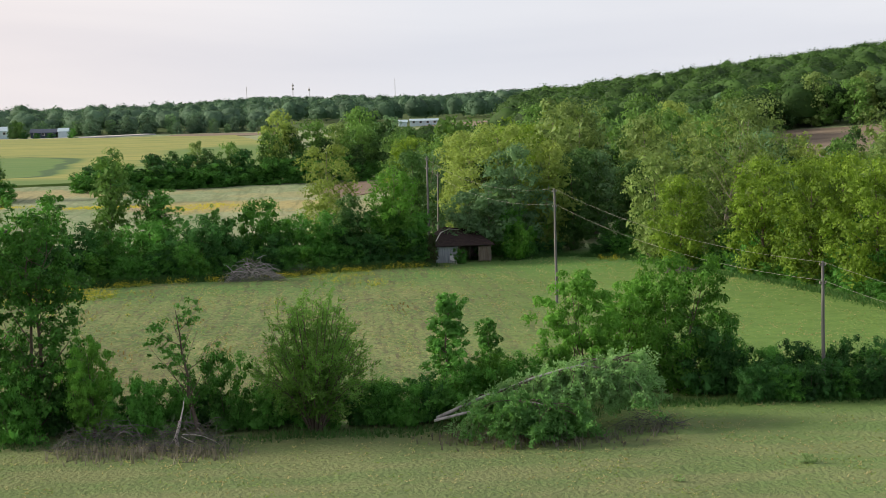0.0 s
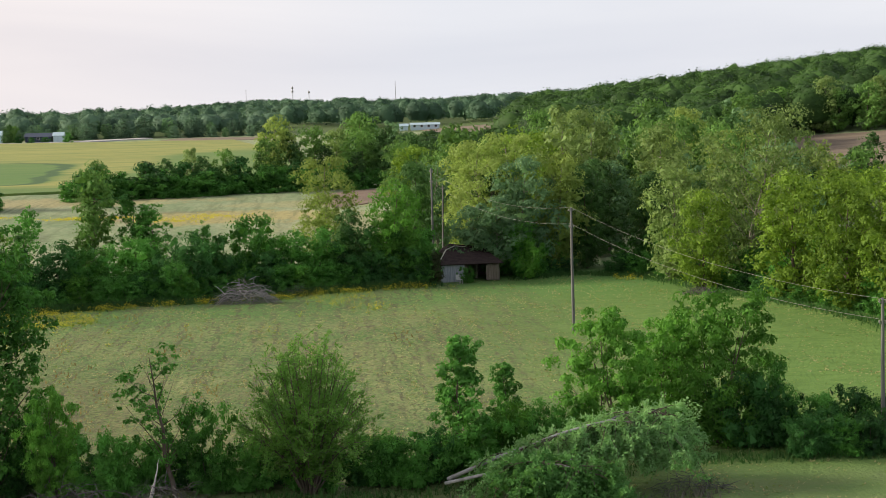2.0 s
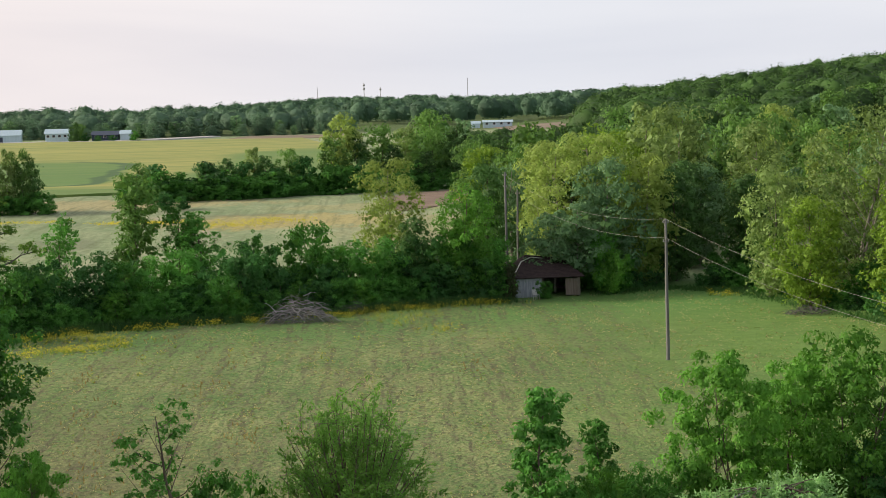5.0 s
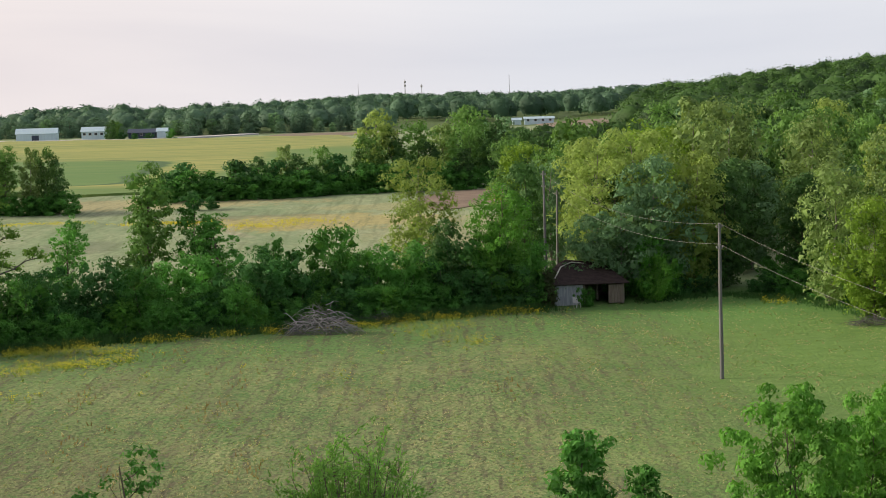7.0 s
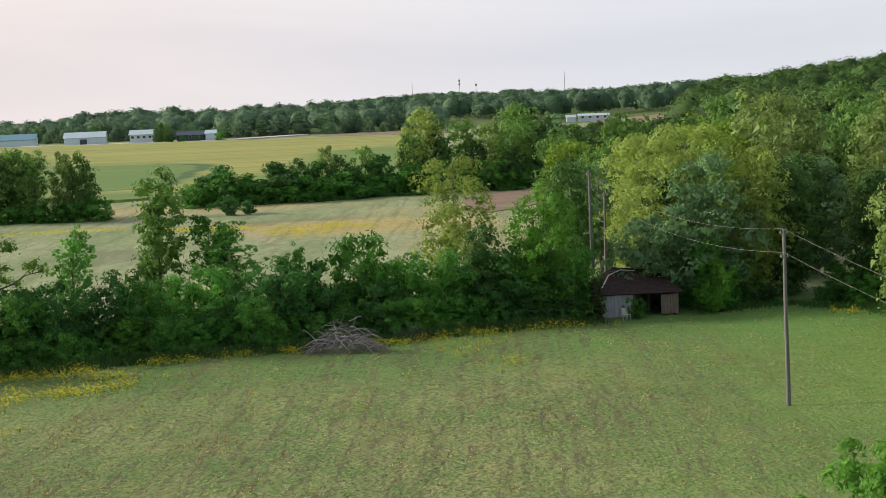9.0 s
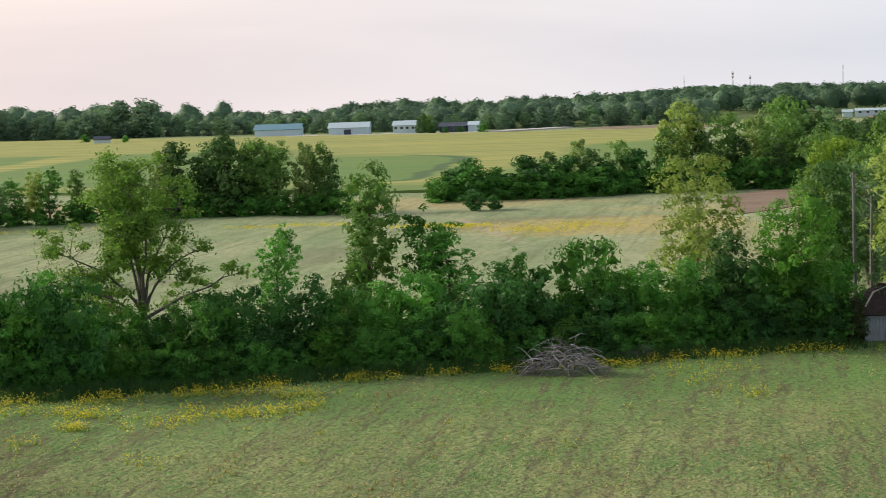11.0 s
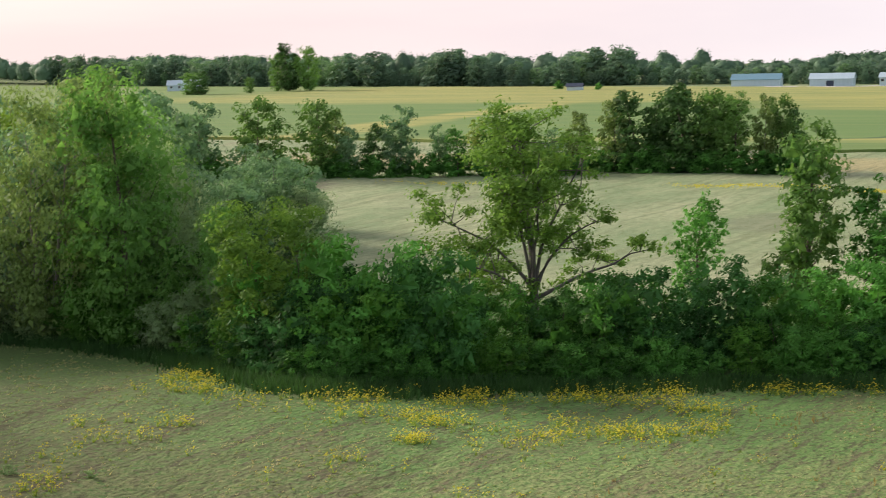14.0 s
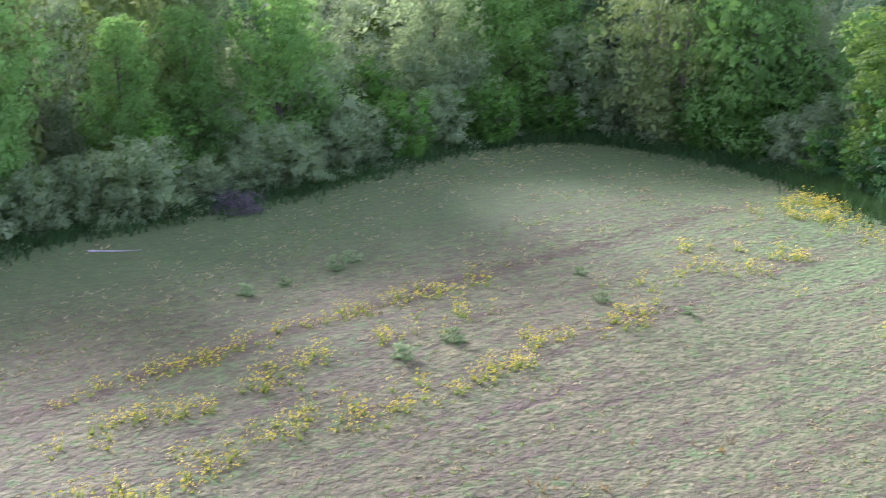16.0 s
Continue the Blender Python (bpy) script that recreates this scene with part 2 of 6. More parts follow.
def field_mat():
    """The ground: mown hay field, brighter grass to one side, pale meadow beyond, darker land far off."""
    m, nt, b = nodes_of("field_grass", 0.9)
    sep = nt.nodes.new("ShaderNodeSeparateXYZ")
    co = nt.nodes.new("ShaderNodeTexCoord")
    nt.links.new(co.outputs["Object"], sep.inputs[0])
    x, y = sep.outputs["X"], sep.outputs["Y"]
    big = tex(nt, 0.055, 3.0)
    mid = tex(nt, 0.5, 5.0, (1, 0.6, 1))
    fine = tex(nt, 4.0, 4.0, (1.0, 0.85, 1))
    rows = tex(nt, 0.9, 3.0, (1.6, 0.07, 1), radians(5))
    grain = tex(nt, 3.0, 7.0, (1.1, 0.8, 1), radians(5), 0.8)
    lush = span(nt, calc(nt, "ADD", x, calc(nt, "MULTIPLY", big, 22.0)), 12.0, 36.0)
    fresh = span(nt, calc(nt, "ADD", calc(nt, "SUBTRACT", y, calc(nt, "MULTIPLY", x, 0.5)), calc(nt, "MULTIPLY", big, 8.0)), 50.0, 68.0)
    # Browner stubble to the left, darkened as well for the wood's shade.
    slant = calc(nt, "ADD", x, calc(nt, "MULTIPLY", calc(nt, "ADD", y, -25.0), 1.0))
    worn_shaded = calc(nt, "SUBTRACT", 1.0, span(nt, calc(nt, "ADD", slant, calc(nt, "MULTIPLY", big, 26.0)), -26.0, 2.0))
    straw = calc(nt, "ADD", calc(nt, "MULTIPLY", span(nt, big, 0.36, 0.62), 0.30), calc(nt, "MULTIPLY", span(nt, mid, 0.35, 0.65), 0.28))
    straw = calc(nt, "ADD", straw, calc(nt, "MULTIPLY", calc(nt, "SUBTRACT", span(nt, grain, 0.33, 0.67), 0.35), 0.75))
    straw = calc(nt, "ADD", calc(nt, "ADD", straw, 0.0), calc(nt, "MULTIPLY", worn_shaded, 0.12))
    straw = calc(nt, "MULTIPLY", straw, calc(nt, "SUBTRACT", 1.0, calc(nt, "MULTIPLY", lush, 0.65)))
    straw.node.use_clamp = True
    col = blend(nt, straw, (0.08, 0.178, 0.045), (0.335, 0.345, 0.155))
    col = blend(nt, calc(nt, "MULTIPLY", lush, 0.72), col, (0.15, 0.27, 0.055))
    col = blend(nt, calc(nt, "MULTIPLY", calc(nt, "MULTIPLY", lush, span(nt, tex(nt, 0.8, 6.0, (0.7, 1.1, 1), 0.0, 0.75), 0.44, 0.60)), 0.38), col, (0.065, 0.14, 0.022))
    col = blend(nt, calc(nt, "MULTIPLY", fresh, calc(nt, "ADD", calc(nt, "MULTIPLY", mid, 0.5), 0.48)), col, (0.105, 0.245, 0.058))
    col = blend(nt, calc(nt, "MULTIPLY", worn_shaded, 0.42), col, (0.12, 0.135, 0.05))
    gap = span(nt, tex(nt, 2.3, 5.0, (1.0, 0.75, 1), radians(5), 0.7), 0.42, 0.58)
    col = blend(nt, calc(nt, "MULTIPLY", calc(nt, "MULTIPLY", worn_shaded, gap), 0.72), col, (0.085, 0.10, 0.04))
    col = blend(nt, calc(nt, "MULTIPLY", calc(nt, "MULTIPLY", worn_shaded, span(nt, fine, 0.42, 0.62)), 0.4), col, (0.075, 0.088, 0.04))
    ridge = calc(nt, "MULTIPLY", calc(nt, "MULTIPLY", span(nt, rows, 0.47, 0.60), span(nt, mid, 0.36, 0.60)), calc(nt, "MULTIPLY", calc(nt, "SUBTRACT", 1.0, lush), span(nt, y, 0.0, 10.0)))
    col = blend(nt, calc(nt, "MULTIPLY", ridge, 0.42), col, (0.13, 0.13, 0.07))
    dash = span(nt, tex(nt, 1.1, 3.0, (2.4, 0.4, 1), radians(5), 0.6), 0.50, 0.59)
    soil = calc(nt, "MULTIPLY", calc(nt, "MULTIPLY", dash, span(nt, rows, 0.42, 0.6)), calc(nt, "SUBTRACT", 1.0, lush))
    col = blend(nt, calc(nt, "MULTIPLY", calc(nt, "MULTIPLY", soil, calc(nt, "MULTIPLY", span(nt, y, 6.0, 14.0), span(nt, grain, 0.36, 0.54))), 0.8), col, (0.10, 0.082, 0.055))
    for at, thick, most in ((-43.3, 0.55, 0.85), (-39.6, 0.4, 0.4), (-35.9, 0.35, 0.35), (-32.0, 0.3, 0.3), (-25.3, 0.35, 0.5)):
        off = calc(nt, "ABSOLUTE", calc(nt, "ADD", calc(nt, "ADD", x, calc(nt, "MULTIPLY", y, 0.094)), calc(nt, "ADD", calc(nt, "MULTIPLY", mid, 1.2), -at - 0.6)), 0.0)
        line = calc(nt, "MULTIPLY", calc(nt, "SUBTRACT", 1.0, span(nt, off, thick * 0.5, thick * 1.6)), span(nt, tex(nt, 1.1, 5.0, (1.2, 0.7, 1), 0.1, 0.75), 0.38, 0.56))
        line = calc(nt, "MULTIPLY", line, calc(nt, "SUBTRACT", 1.0, span(nt, y, 44.0, 52.0)))
        col = blend(nt, calc(nt, "MULTIPLY", line, most), col, (0.072, 0.062, 0.03))
    speck = calc(nt, "MULTIPLY", span(nt, tex(nt, 4.2, 5.0, (1.1, 0.8, 1), 0.1, 0.7), 0.52, 0.64), 0.72)
    speck = calc(nt, "MULTIPLY", speck, calc(nt, "SUBTRACT", 1.0, calc(nt, "MULTIPLY", lush, 0.9)))
    col = blend(nt, speck, col, (0.06, 0.07, 0.026))
    clod = calc(nt, "MULTIPLY", span(nt, tex(nt, 1.7, 6.0, (1.25, 0.7, 1), radians(5), 0.75), 0.53, 0.62), calc(nt, "SUBTRACT", 1.0, lush))
    col = blend(nt, calc(nt, "MULTIPLY", clod, 0.8), col, (0.082, 0.08, 0.042))
    tuft = calc(nt, "MULTIPLY", span(nt, tex(nt, 2.6, 4.0, (1.0, 0.9, 1), 0.4, 0.6), 0.55, 0.63), calc(nt, "SUBTRACT", 1.0, calc(nt, "MULTIPLY", lush, 0.4)))
    col = blend(nt, calc(nt, "MULTIPLY", tuft, 0.6), col, (0.095, 0.205, 0.05))
    bare = calc(nt, "MULTIPLY", span(nt, tex(nt, 0.22, 4.0, (1.4, 0.5, 1), radians(5), 0.65), 0.48, 0.62), calc(nt, "MULTIPLY", calc(nt, "SUBTRACT", 1.0, lush), span(nt, grain, 0.40, 0.56)))
    col = blend(nt, calc(nt, "MULTIPLY", bare, 0.38), col, (0.155, 0.14, 0.075))
    verge = calc(nt, "SUBTRACT", 1.0, span(nt, calc(nt, "ADD", x, calc(nt, "MULTIPLY", tex(nt, 0.2, 4.0), 9.0)), -53.0, -43.0))
    col = blend(nt, calc(nt, "MULTIPLY", verge, 0.6), col, (0.07, 0.145, 0.04))
    strip = calc(nt, "SUBTRACT", 1.0, span(nt, y, -9.0, -3.0))
    col = blend(nt, calc(nt, "MULTIPLY", strip, 0.62), col, (0.145, 0.225, 0.082))
    near = calc(nt, "MULTIPLY", calc(nt, "SUBTRACT", 1.0, span(nt, y, -12.0, -6.0)), span(nt, tex(nt, 0.3, 4.0, (0.5, 1.3, 1)), 0.40, 0.60))
    col = blend(nt, calc(nt, "MULTIPLY", near, 0.3), col, (0.27, 0.25, 0.135))
    # meadow past the back hedge: paler, with tan patches
    far = span(nt, y, 84.0, 95.0)
    m1 = span(nt, tex(nt, 0.05, 4.0, (1.2, 0.45, 1), 0.3, 0.6), 0.40, 0.62)
    m2 = span(nt, tex(nt, 0.5, 5.0, (1.0, 0.4, 1), 0.3, 0.7), 0.32, 0.68)
    tan = span(nt, calc(nt, "ADD", x, calc(nt, "MULTIPLY", big, 30.0)), -35.0, 20.0)
    mix = calc(nt, "ADD", calc(nt, "MULTIPLY", m1, 0.45), calc(nt, "ADD", calc(nt, "MULTIPLY", m2, 0.4), calc(nt, "MULTIPLY", tan, 0.14)))
    mead = blend(nt, mix, (0.19, 0.28, 0.14), (0.375, 0.405, 0.25))

    def blot(cx, cy, rx, ry, soft=0.45):
        """A ragged-edged oval."""
        a, c = calc(nt, "DIVIDE", calc(nt, "ADD", x, -cx), rx), calc(nt, "DIVIDE", calc(nt, "ADD", y, -cy), ry)
        d = calc(nt, "ADD", calc(nt, "MULTIPLY", a, a), calc(nt, "MULTIPLY", c, c))
        d = calc(nt, "ADD", d, calc(nt, "MULTIPLY", calc(nt, "ADD", m2, -0.5), 0.9))
        return calc(nt, "SUBTRACT", 1.0, span(nt, d, 1.0 - soft, 1.0 + soft))

    for cx, cy, rx, ry, most, hue in ((-17, 171, 17, 13, 0.75, (0.45, 0.37, 0.15)), (-6, 196, 14, 8, 0.5, (0.40, 0.36, 0.17)), (-62, 214, 40, 13, 0.75, (0.42, 0.36, 0.19)), (-120, 212, 34, 16, 0.7, (0.42, 0.36, 0.19)),
                                      (-43, 141, 5, 9, 0.35, (0.15, 0.135, 0.11)), (-33, 178, 5, 5, 0.5, (0.17, 0.15, 0.11)), (-25, 184, 9, 3, 0.4, (0.18, 0.15, 0.10)), (6, 150, 14, 24, 0.4, (0.38, 0.33, 0.17))):
        mead = blend(nt, calc(nt, "MULTIPLY", blot(cx, cy, rx, ry), most), mead, hue)
    # the pale track that bends across the meadow
    t_off = calc(nt, "SUBTRACT", calc(nt, "ADD", x, 30.3), calc(nt, "MULTIPLY", calc(nt, "ADD", y, -170.0), -0.41))
    t_off = calc(nt, "ABSOLUTE", calc(nt, "ADD", t_off, calc(nt, "MULTIPLY", tex(nt, 0.08, 2.0), 3.0)), 0.0)
    track = calc(nt, "MULTIPLY", calc(nt, "SUBTRACT", 1.0, span(nt, t_off, 0.5, 1.6)), calc(nt, "MULTIPLY", span(nt, y, 146.0, 156.0), calc(nt, "SUBTRACT", 1.0, span(nt, y, 182.0, 188.0))))
    mead = blend(nt, calc(nt, "MULTIPLY", track, 0.7), mead, (0.40, 0.37, 0.27))
    mown = tex(nt, 0.35, 4.0, (2.4, 0.12, 1), radians(-38), 0.6)
    mead = blend(nt, calc(nt, "MULTIPLY", span(nt, mown, 0.5, 0.66), 0.45), mead, (0.13, 0.17, 0.08))
    mead = blend(nt, calc(nt, "MULTIPLY", span(nt, tex(nt, 0.06, 4.0, (1.1, 0.6, 1), 0.2, 0.65), 0.60, 0.72), 0.65), mead, (0.17, 0.15, 0.12))
    mead = blend(nt, calc(nt, "MULTIPLY", span(nt, tex(nt, 1.6, 5.0, (1, 0.5, 1), 0, 0.7), 0.42, 0.66), 0.4), mead, (0.115, 0.15, 0.058))
    col = blend(nt, far, col, mead)
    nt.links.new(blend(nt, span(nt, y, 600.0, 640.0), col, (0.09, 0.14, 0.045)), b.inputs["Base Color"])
    relief(nt, b, calc(nt, "ADD", calc(nt, "MULTIPLY", mid, 0.6), fine), 0.2, 0.75)
    return m


def crop_mat():
    """Ripening grain: long bands of green and yellow-green."""
    m, nt, b = nodes_of("grain_crop", 0.9)
    mid = tex(nt, 0.12, 4.0, (0.3, 1.6, 1))
    fine = tex(nt, 1.2, 3.0)
    rows = tex(nt, 0.05, 5.0, (0.12, 3.2, 1), radians(4), 0.7)
    sep = nt.nodes.new("ShaderNodeSeparateXYZ")
    co = nt.nodes.new("ShaderNodeTexCoord")
    nt.links.new(co.outputs["Object"], sep.inputs[0])
    wave = calc(nt, "MULTIPLY", calc(nt, "ADD", tex(nt, 0.03, 3.0), -0.5), 14.0)
    x, y = calc(nt, "ADD", sep.outputs["X"], wave), calc(nt, "ADD", sep.outputs["Y"], calc(nt, "MULTIPLY", wave, 1.6))

    def edge(*points):
        """The x of a boundary that bends with y."""
        r = nt.nodes.new("ShaderNodeFloatCurve")
        c = r.mapping.curves[0]
        for i, (py, px) in enumerate(points):
            at = ((py - 200.0) / 300.0, (px + 100.0) / 100.0)
            if i < 2:
                c.points[i].location = at
            else:
                c.points.new(*at)
        r.mapping.update()
        nt.links.new(calc(nt, "DIVIDE", calc(nt, "ADD", sep.outputs["Y"], -200.0), 300.0), r.inputs["Value"])
        return calc(nt, "ADD", calc(nt, "MULTIPLY", r.outputs["Value"], 100.0), -100.0)

    def below(value, limit, soft):
        return calc(nt, "SUBTRACT", 1.0, span(nt, calc(nt, "SUBTRACT", value, limit), -soft, soft))

    # the unripe hollow: its rounded end, and the dark drain that runs round it
    bend = edge((200, -72), (262, -70), (268, -61), (313, -61.5), (345, -64), (369, -70), (380, -80), (500, -84))
    top = calc(nt, "ADD", calc(nt, "MULTIPLY", x, -0.3), 355.0)
    hollow = calc(nt, "MULTIPLY", below(x, bend, 2.5), below(y, top, 9.0))
    low = calc(nt, "ADD", calc(nt, "MULTIPLY", x, -0.1), 254.0)
    hollow = calc(nt, "MULTIPLY", hollow, calc(nt, "SUBTRACT", 1.0, below(y, low, 6.0)))
    d = calc(nt, "ADD", calc(nt, "MULTIPLY", calc(nt, "ADD", x, 181.0), 0.99), calc(nt, "MULTIPLY", calc(nt, "ADD", y, -340.0), 0.1))
    ripe_strip = calc(nt, "SUBTRACT", 1.0, span(nt, calc(nt, "ABSOLUTE", d, 0.0), 5.0, 11.0))
    far_left = calc(nt, "MULTIPLY", below(x, -120.0, 30.0), calc(nt, "MULTIPLY", below(y, 436.0, 14.0), calc(nt, "SUBTRACT", 1.0, below(y, 262.0, 8.0))))
    green = calc(nt, "MULTIPLY", calc(nt, "MAXIMUM", hollow, far_left), calc(nt, "SUBTRACT", 1.0, ripe_strip))
    side = edge((200, -50), (290, -49), (333, -45), (414, -44), (440, -30), (500, -10))
    green = calc(nt, "MAXIMUM", green, calc(nt, "MULTIPLY", calc(nt, "SUBTRACT", 1.0, below(x, side, 5.0)), calc(nt, "MULTIPLY", below(y, 440.0, 30.0), 0.9)))
    green = calc(nt, "MAXIMUM", green, calc(nt, "MULTIPLY", below(y, 258.0, 5.0), 0.8))
    green = calc(nt, "MAXIMUM", green, calc(nt, "MULTIPLY", span(nt, x, -330.0, -400.0), 0.85))
    f = calc(nt, "ADD", calc(nt, "MULTIPLY", span(nt, rows, 0.3, 0.7), 0.5), calc(nt, "ADD", calc(nt, "MULTIPLY", mid, 0.35), 0.22))
    f = calc(nt, "MULTIPLY", f, calc(nt, "SUBTRACT", 1.0, calc(nt, "MULTIPLY", green, 0.8)))
    col = blend(nt, f, (0.085, 0.20, 0.055), (0.40, 0.37, 0.115))
    col = blend(nt, calc(nt, "MULTIPLY", span(nt, tex(nt, 0.07, 5.0, (0.10, 3.0, 1), radians(7), 0.75), 0.45, 0.62), 0.4), col, (0.085, 0.17, 0.05))
    drain = calc(nt, "SUBTRACT", 1.0, span(nt, calc(nt, "ABSOLUTE", calc(nt, "ADD", calc(nt, "SUBTRACT", x, bend), 3.0), 0.0), 0.8, 2.6))
    drain = calc(nt, "MULTIPLY", drain, calc(nt, "MULTIPLY", below(y, 382.0, 4.0), calc(nt, "SUBTRACT", 1.0, below(y, 262.0, 4.0))))
    nt.links.new(blend(nt, calc(nt, "MULTIPLY", drain, 0.75), col, (0.045, 0.10, 0.045)), b.inputs["Base Color"])
    relief(nt, b, calc(nt, "ADD", mid, calc(nt, "MULTIPLY", fine, 0.4)), 0.3, 0.6)
    return m


FIELD, CROP = field_mat(), crop_mat()
PLOUGHED_RED = plain_mat("ploughed_red_soil", (0.165, 0.12, 0.098), (0.265, 0.205, 0.16), 0.3, 0.95, 0.2, (0.4, 1.5, 1))
GRAVEL = plain_mat("pale_gravel", (0.40, 0.40, 0.41), (0.56, 0.56, 0.56), 0.8, 0.9, 0.03)
PLOUGHED = plain_mat("ploughed_soil", (0.16, 0.13, 0.10), (0.27, 0.22, 0.17), 0.15, 0.95, 0.2, (0.3, 1.5, 1))


# ---- mesh helpers ----
def smooth(v, lo, hi):
    f = np.clip((np.asarray(v, float) - lo) / (hi - lo), 0, 1)
    return f * f * (3 - 2 * f)


def height(x, y):
    """The lie of the land, in metres."""
    x, y = np.asarray(x, float), np.asarray(y, float)
    z = -0.9 * smooth(y, 38, 84)
    z = z + 0.9 * smooth(-x, 24, 44) * (1 - smooth(y, 44, 62)) * smooth(y, -20, 20)
    z = z + 0.10 * np.sin(x * 0.23 + 1.3) * np.sin(y * 0.19) + 0.05 * np.sin(x * 0.7 + y * 0.31)
    r = np.hypot(x, y + 94)
    right = np.degrees(np.arctan2(x, y + 94))
    z = z + np.interp(right, [3, 8, 13.5, 18.5, 30], [0, 4, 11, 17, 26]) * smooth(r, 290, 610)
    z = z + np.interp(right, [-40, -28, -21, -14, -8, -5, -2.5, 0, 3.5, 6], [4, 1.5, -3, -9, -11, -6, -1.5, -1.5, -3.5, -3]) * smooth(r, 760, 1400) - 0.012 * np.maximum(r - 1500, 0)
    return z


def grid_mesh(name, xs, ys, lift=0.0):
    X, Y = np.meshgrid(xs, ys)
    V = np.stack([X, Y, height(X, Y) + lift], -1).reshape(-1, 3)
    nx, ny = len(xs), len(ys)
    i = (np.arange(ny - 1)[:, None] * nx + np.arange(nx - 1)).ravel()
    return quick_mesh(name, V, np.stack([i, i + 1, i + 1 + nx, i + nx], -1), True)


def quick_mesh(name, V, F, shade=False, mat=None):
    """A mesh from numpy arrays of vertices and of faces that all have as many corners."""
    V, F = np.ascontiguousarray(V, np.float32), np.ascontiguousarray(F, np.int32)
    k = F.shape[1]
    me = bpy.data.meshes.new(name)
    me.vertices.add(len(V))
    me.vertices.foreach_set("co", V.ravel())
    me.loops.add(F.size)
    me.loops.foreach_set("vertex_index", F.ravel())
    me.polygons.add(len(F))
    me.polygons.foreach_set("loop_start", np.arange(0, F.size, k, dtype=np.int32))
    me.polygons.foreach_set("loop_total", np.full(len(F), k, np.int32))
    if shade:
        me.polygons.foreach_set("use_smooth", np.ones(len(F), bool))
    me.update(calc_edges=True)
    if mat:
        me.materials.append(mat)
    return me


def piece(name, me, parent=None, label=""):
    ob = new(name, me)
    ob.parent = parent
    return tagged(ob, label)


def tube(points, radii, sides=5):
    """Vertices and quads of a tapered tube along points."""
    p = np.asarray(points, float)
    d = np.gradient(p, axis=0)
    d /= np.linalg.norm(d, axis=1)[:, None] + 1e-9
    ref = np.where(np.abs(d[:, 2:3]) > 0.9, (1.0, 0, 0), (0, 0, 1.0))
    u = np.cross(d, ref)
    u /= np.linalg.norm(u, axis=1)[:, None] + 1e-9
    v = np.cross(d, u)
    a = np.linspace(0, 2 * np.pi, sides, endpoint=False)
    ring = np.cos(a)[:, None, None] * u + np.sin(a)[:, None, None] * v
    V = (p + ring * np.asarray(radii)[:, None]).transpose(1, 0, 2).reshape(-1, 3)
    n = len(p)
    i, j = np.meshgrid(np.arange(n - 1), np.arange(sides), indexing="ij")
    a0, a1 = i * sides + j, i * sides + (j + 1) % sides
    return V, np.stack([a0, a1, a1 + sides, a0 + sides], -1).reshape(-1, 4)


def gather(parts):
    V, F, n = [], [], 0
    for v, f in parts:
        V.append(v)
        F.append(f + n)
        n += len(v)
    return np.concatenate(V), np.concatenate(F)


def leaves(rng, c, size, out=None, face=1.5, wide=0.42):
    """Small pointed leaves at the places c, turned at random but inclined to face outwards and up."""
    n = len(c)
    nrm = rng.normal(size=(n, 3))
    nrm /= np.linalg.norm(nrm, axis=1)[:, None]
    if out is not None:
        nrm = nrm + face * out + (0, 0, 0.3)
        nrm /= np.linalg.norm(nrm, axis=1)[:, None] + 1e-9
    u = np.cross(nrm, rng.normal(size=(n, 3)))
    u /= np.linalg.norm(u, axis=1)[:, None] + 1e-9
    v = np.cross(nrm, u)
    s = (size * rng.uniform(0.65, 1.35, n))[:, None]
    V = np.stack([c - u * s * 0.5 - v * s * wide, c - u * s * 0.5 + v * s * wide, c + u * s * 0.75], 1).reshape(-1, 3)
    return V, np.arange(3 * n).reshape(-1, 3)


PROFILE = {
    "round": lambda t: np.sqrt(np.clip(1 - (2 * t - 1) ** 2, 0, 1)) ** 0.8,
    "spread": lambda t: np.clip(np.sin(np.pi * np.clip(t * 0.78 + 0.16, 0, 1)), 0, 1) ** 0.6 * (1 - 0.25 * t),
    "column": lambda t: np.clip(np.sin(np.pi * np.clip(t * 0.8 + 0.14, 0, 1)), 0, 1) ** 0.5,
    "cone": lambda t: np.clip(1.05 - t, 0.05, 1) ** 0.8,
    "dome": lambda t: np.clip(1 - t ** 2.4, 0.02, 1) ** 0.5,
}


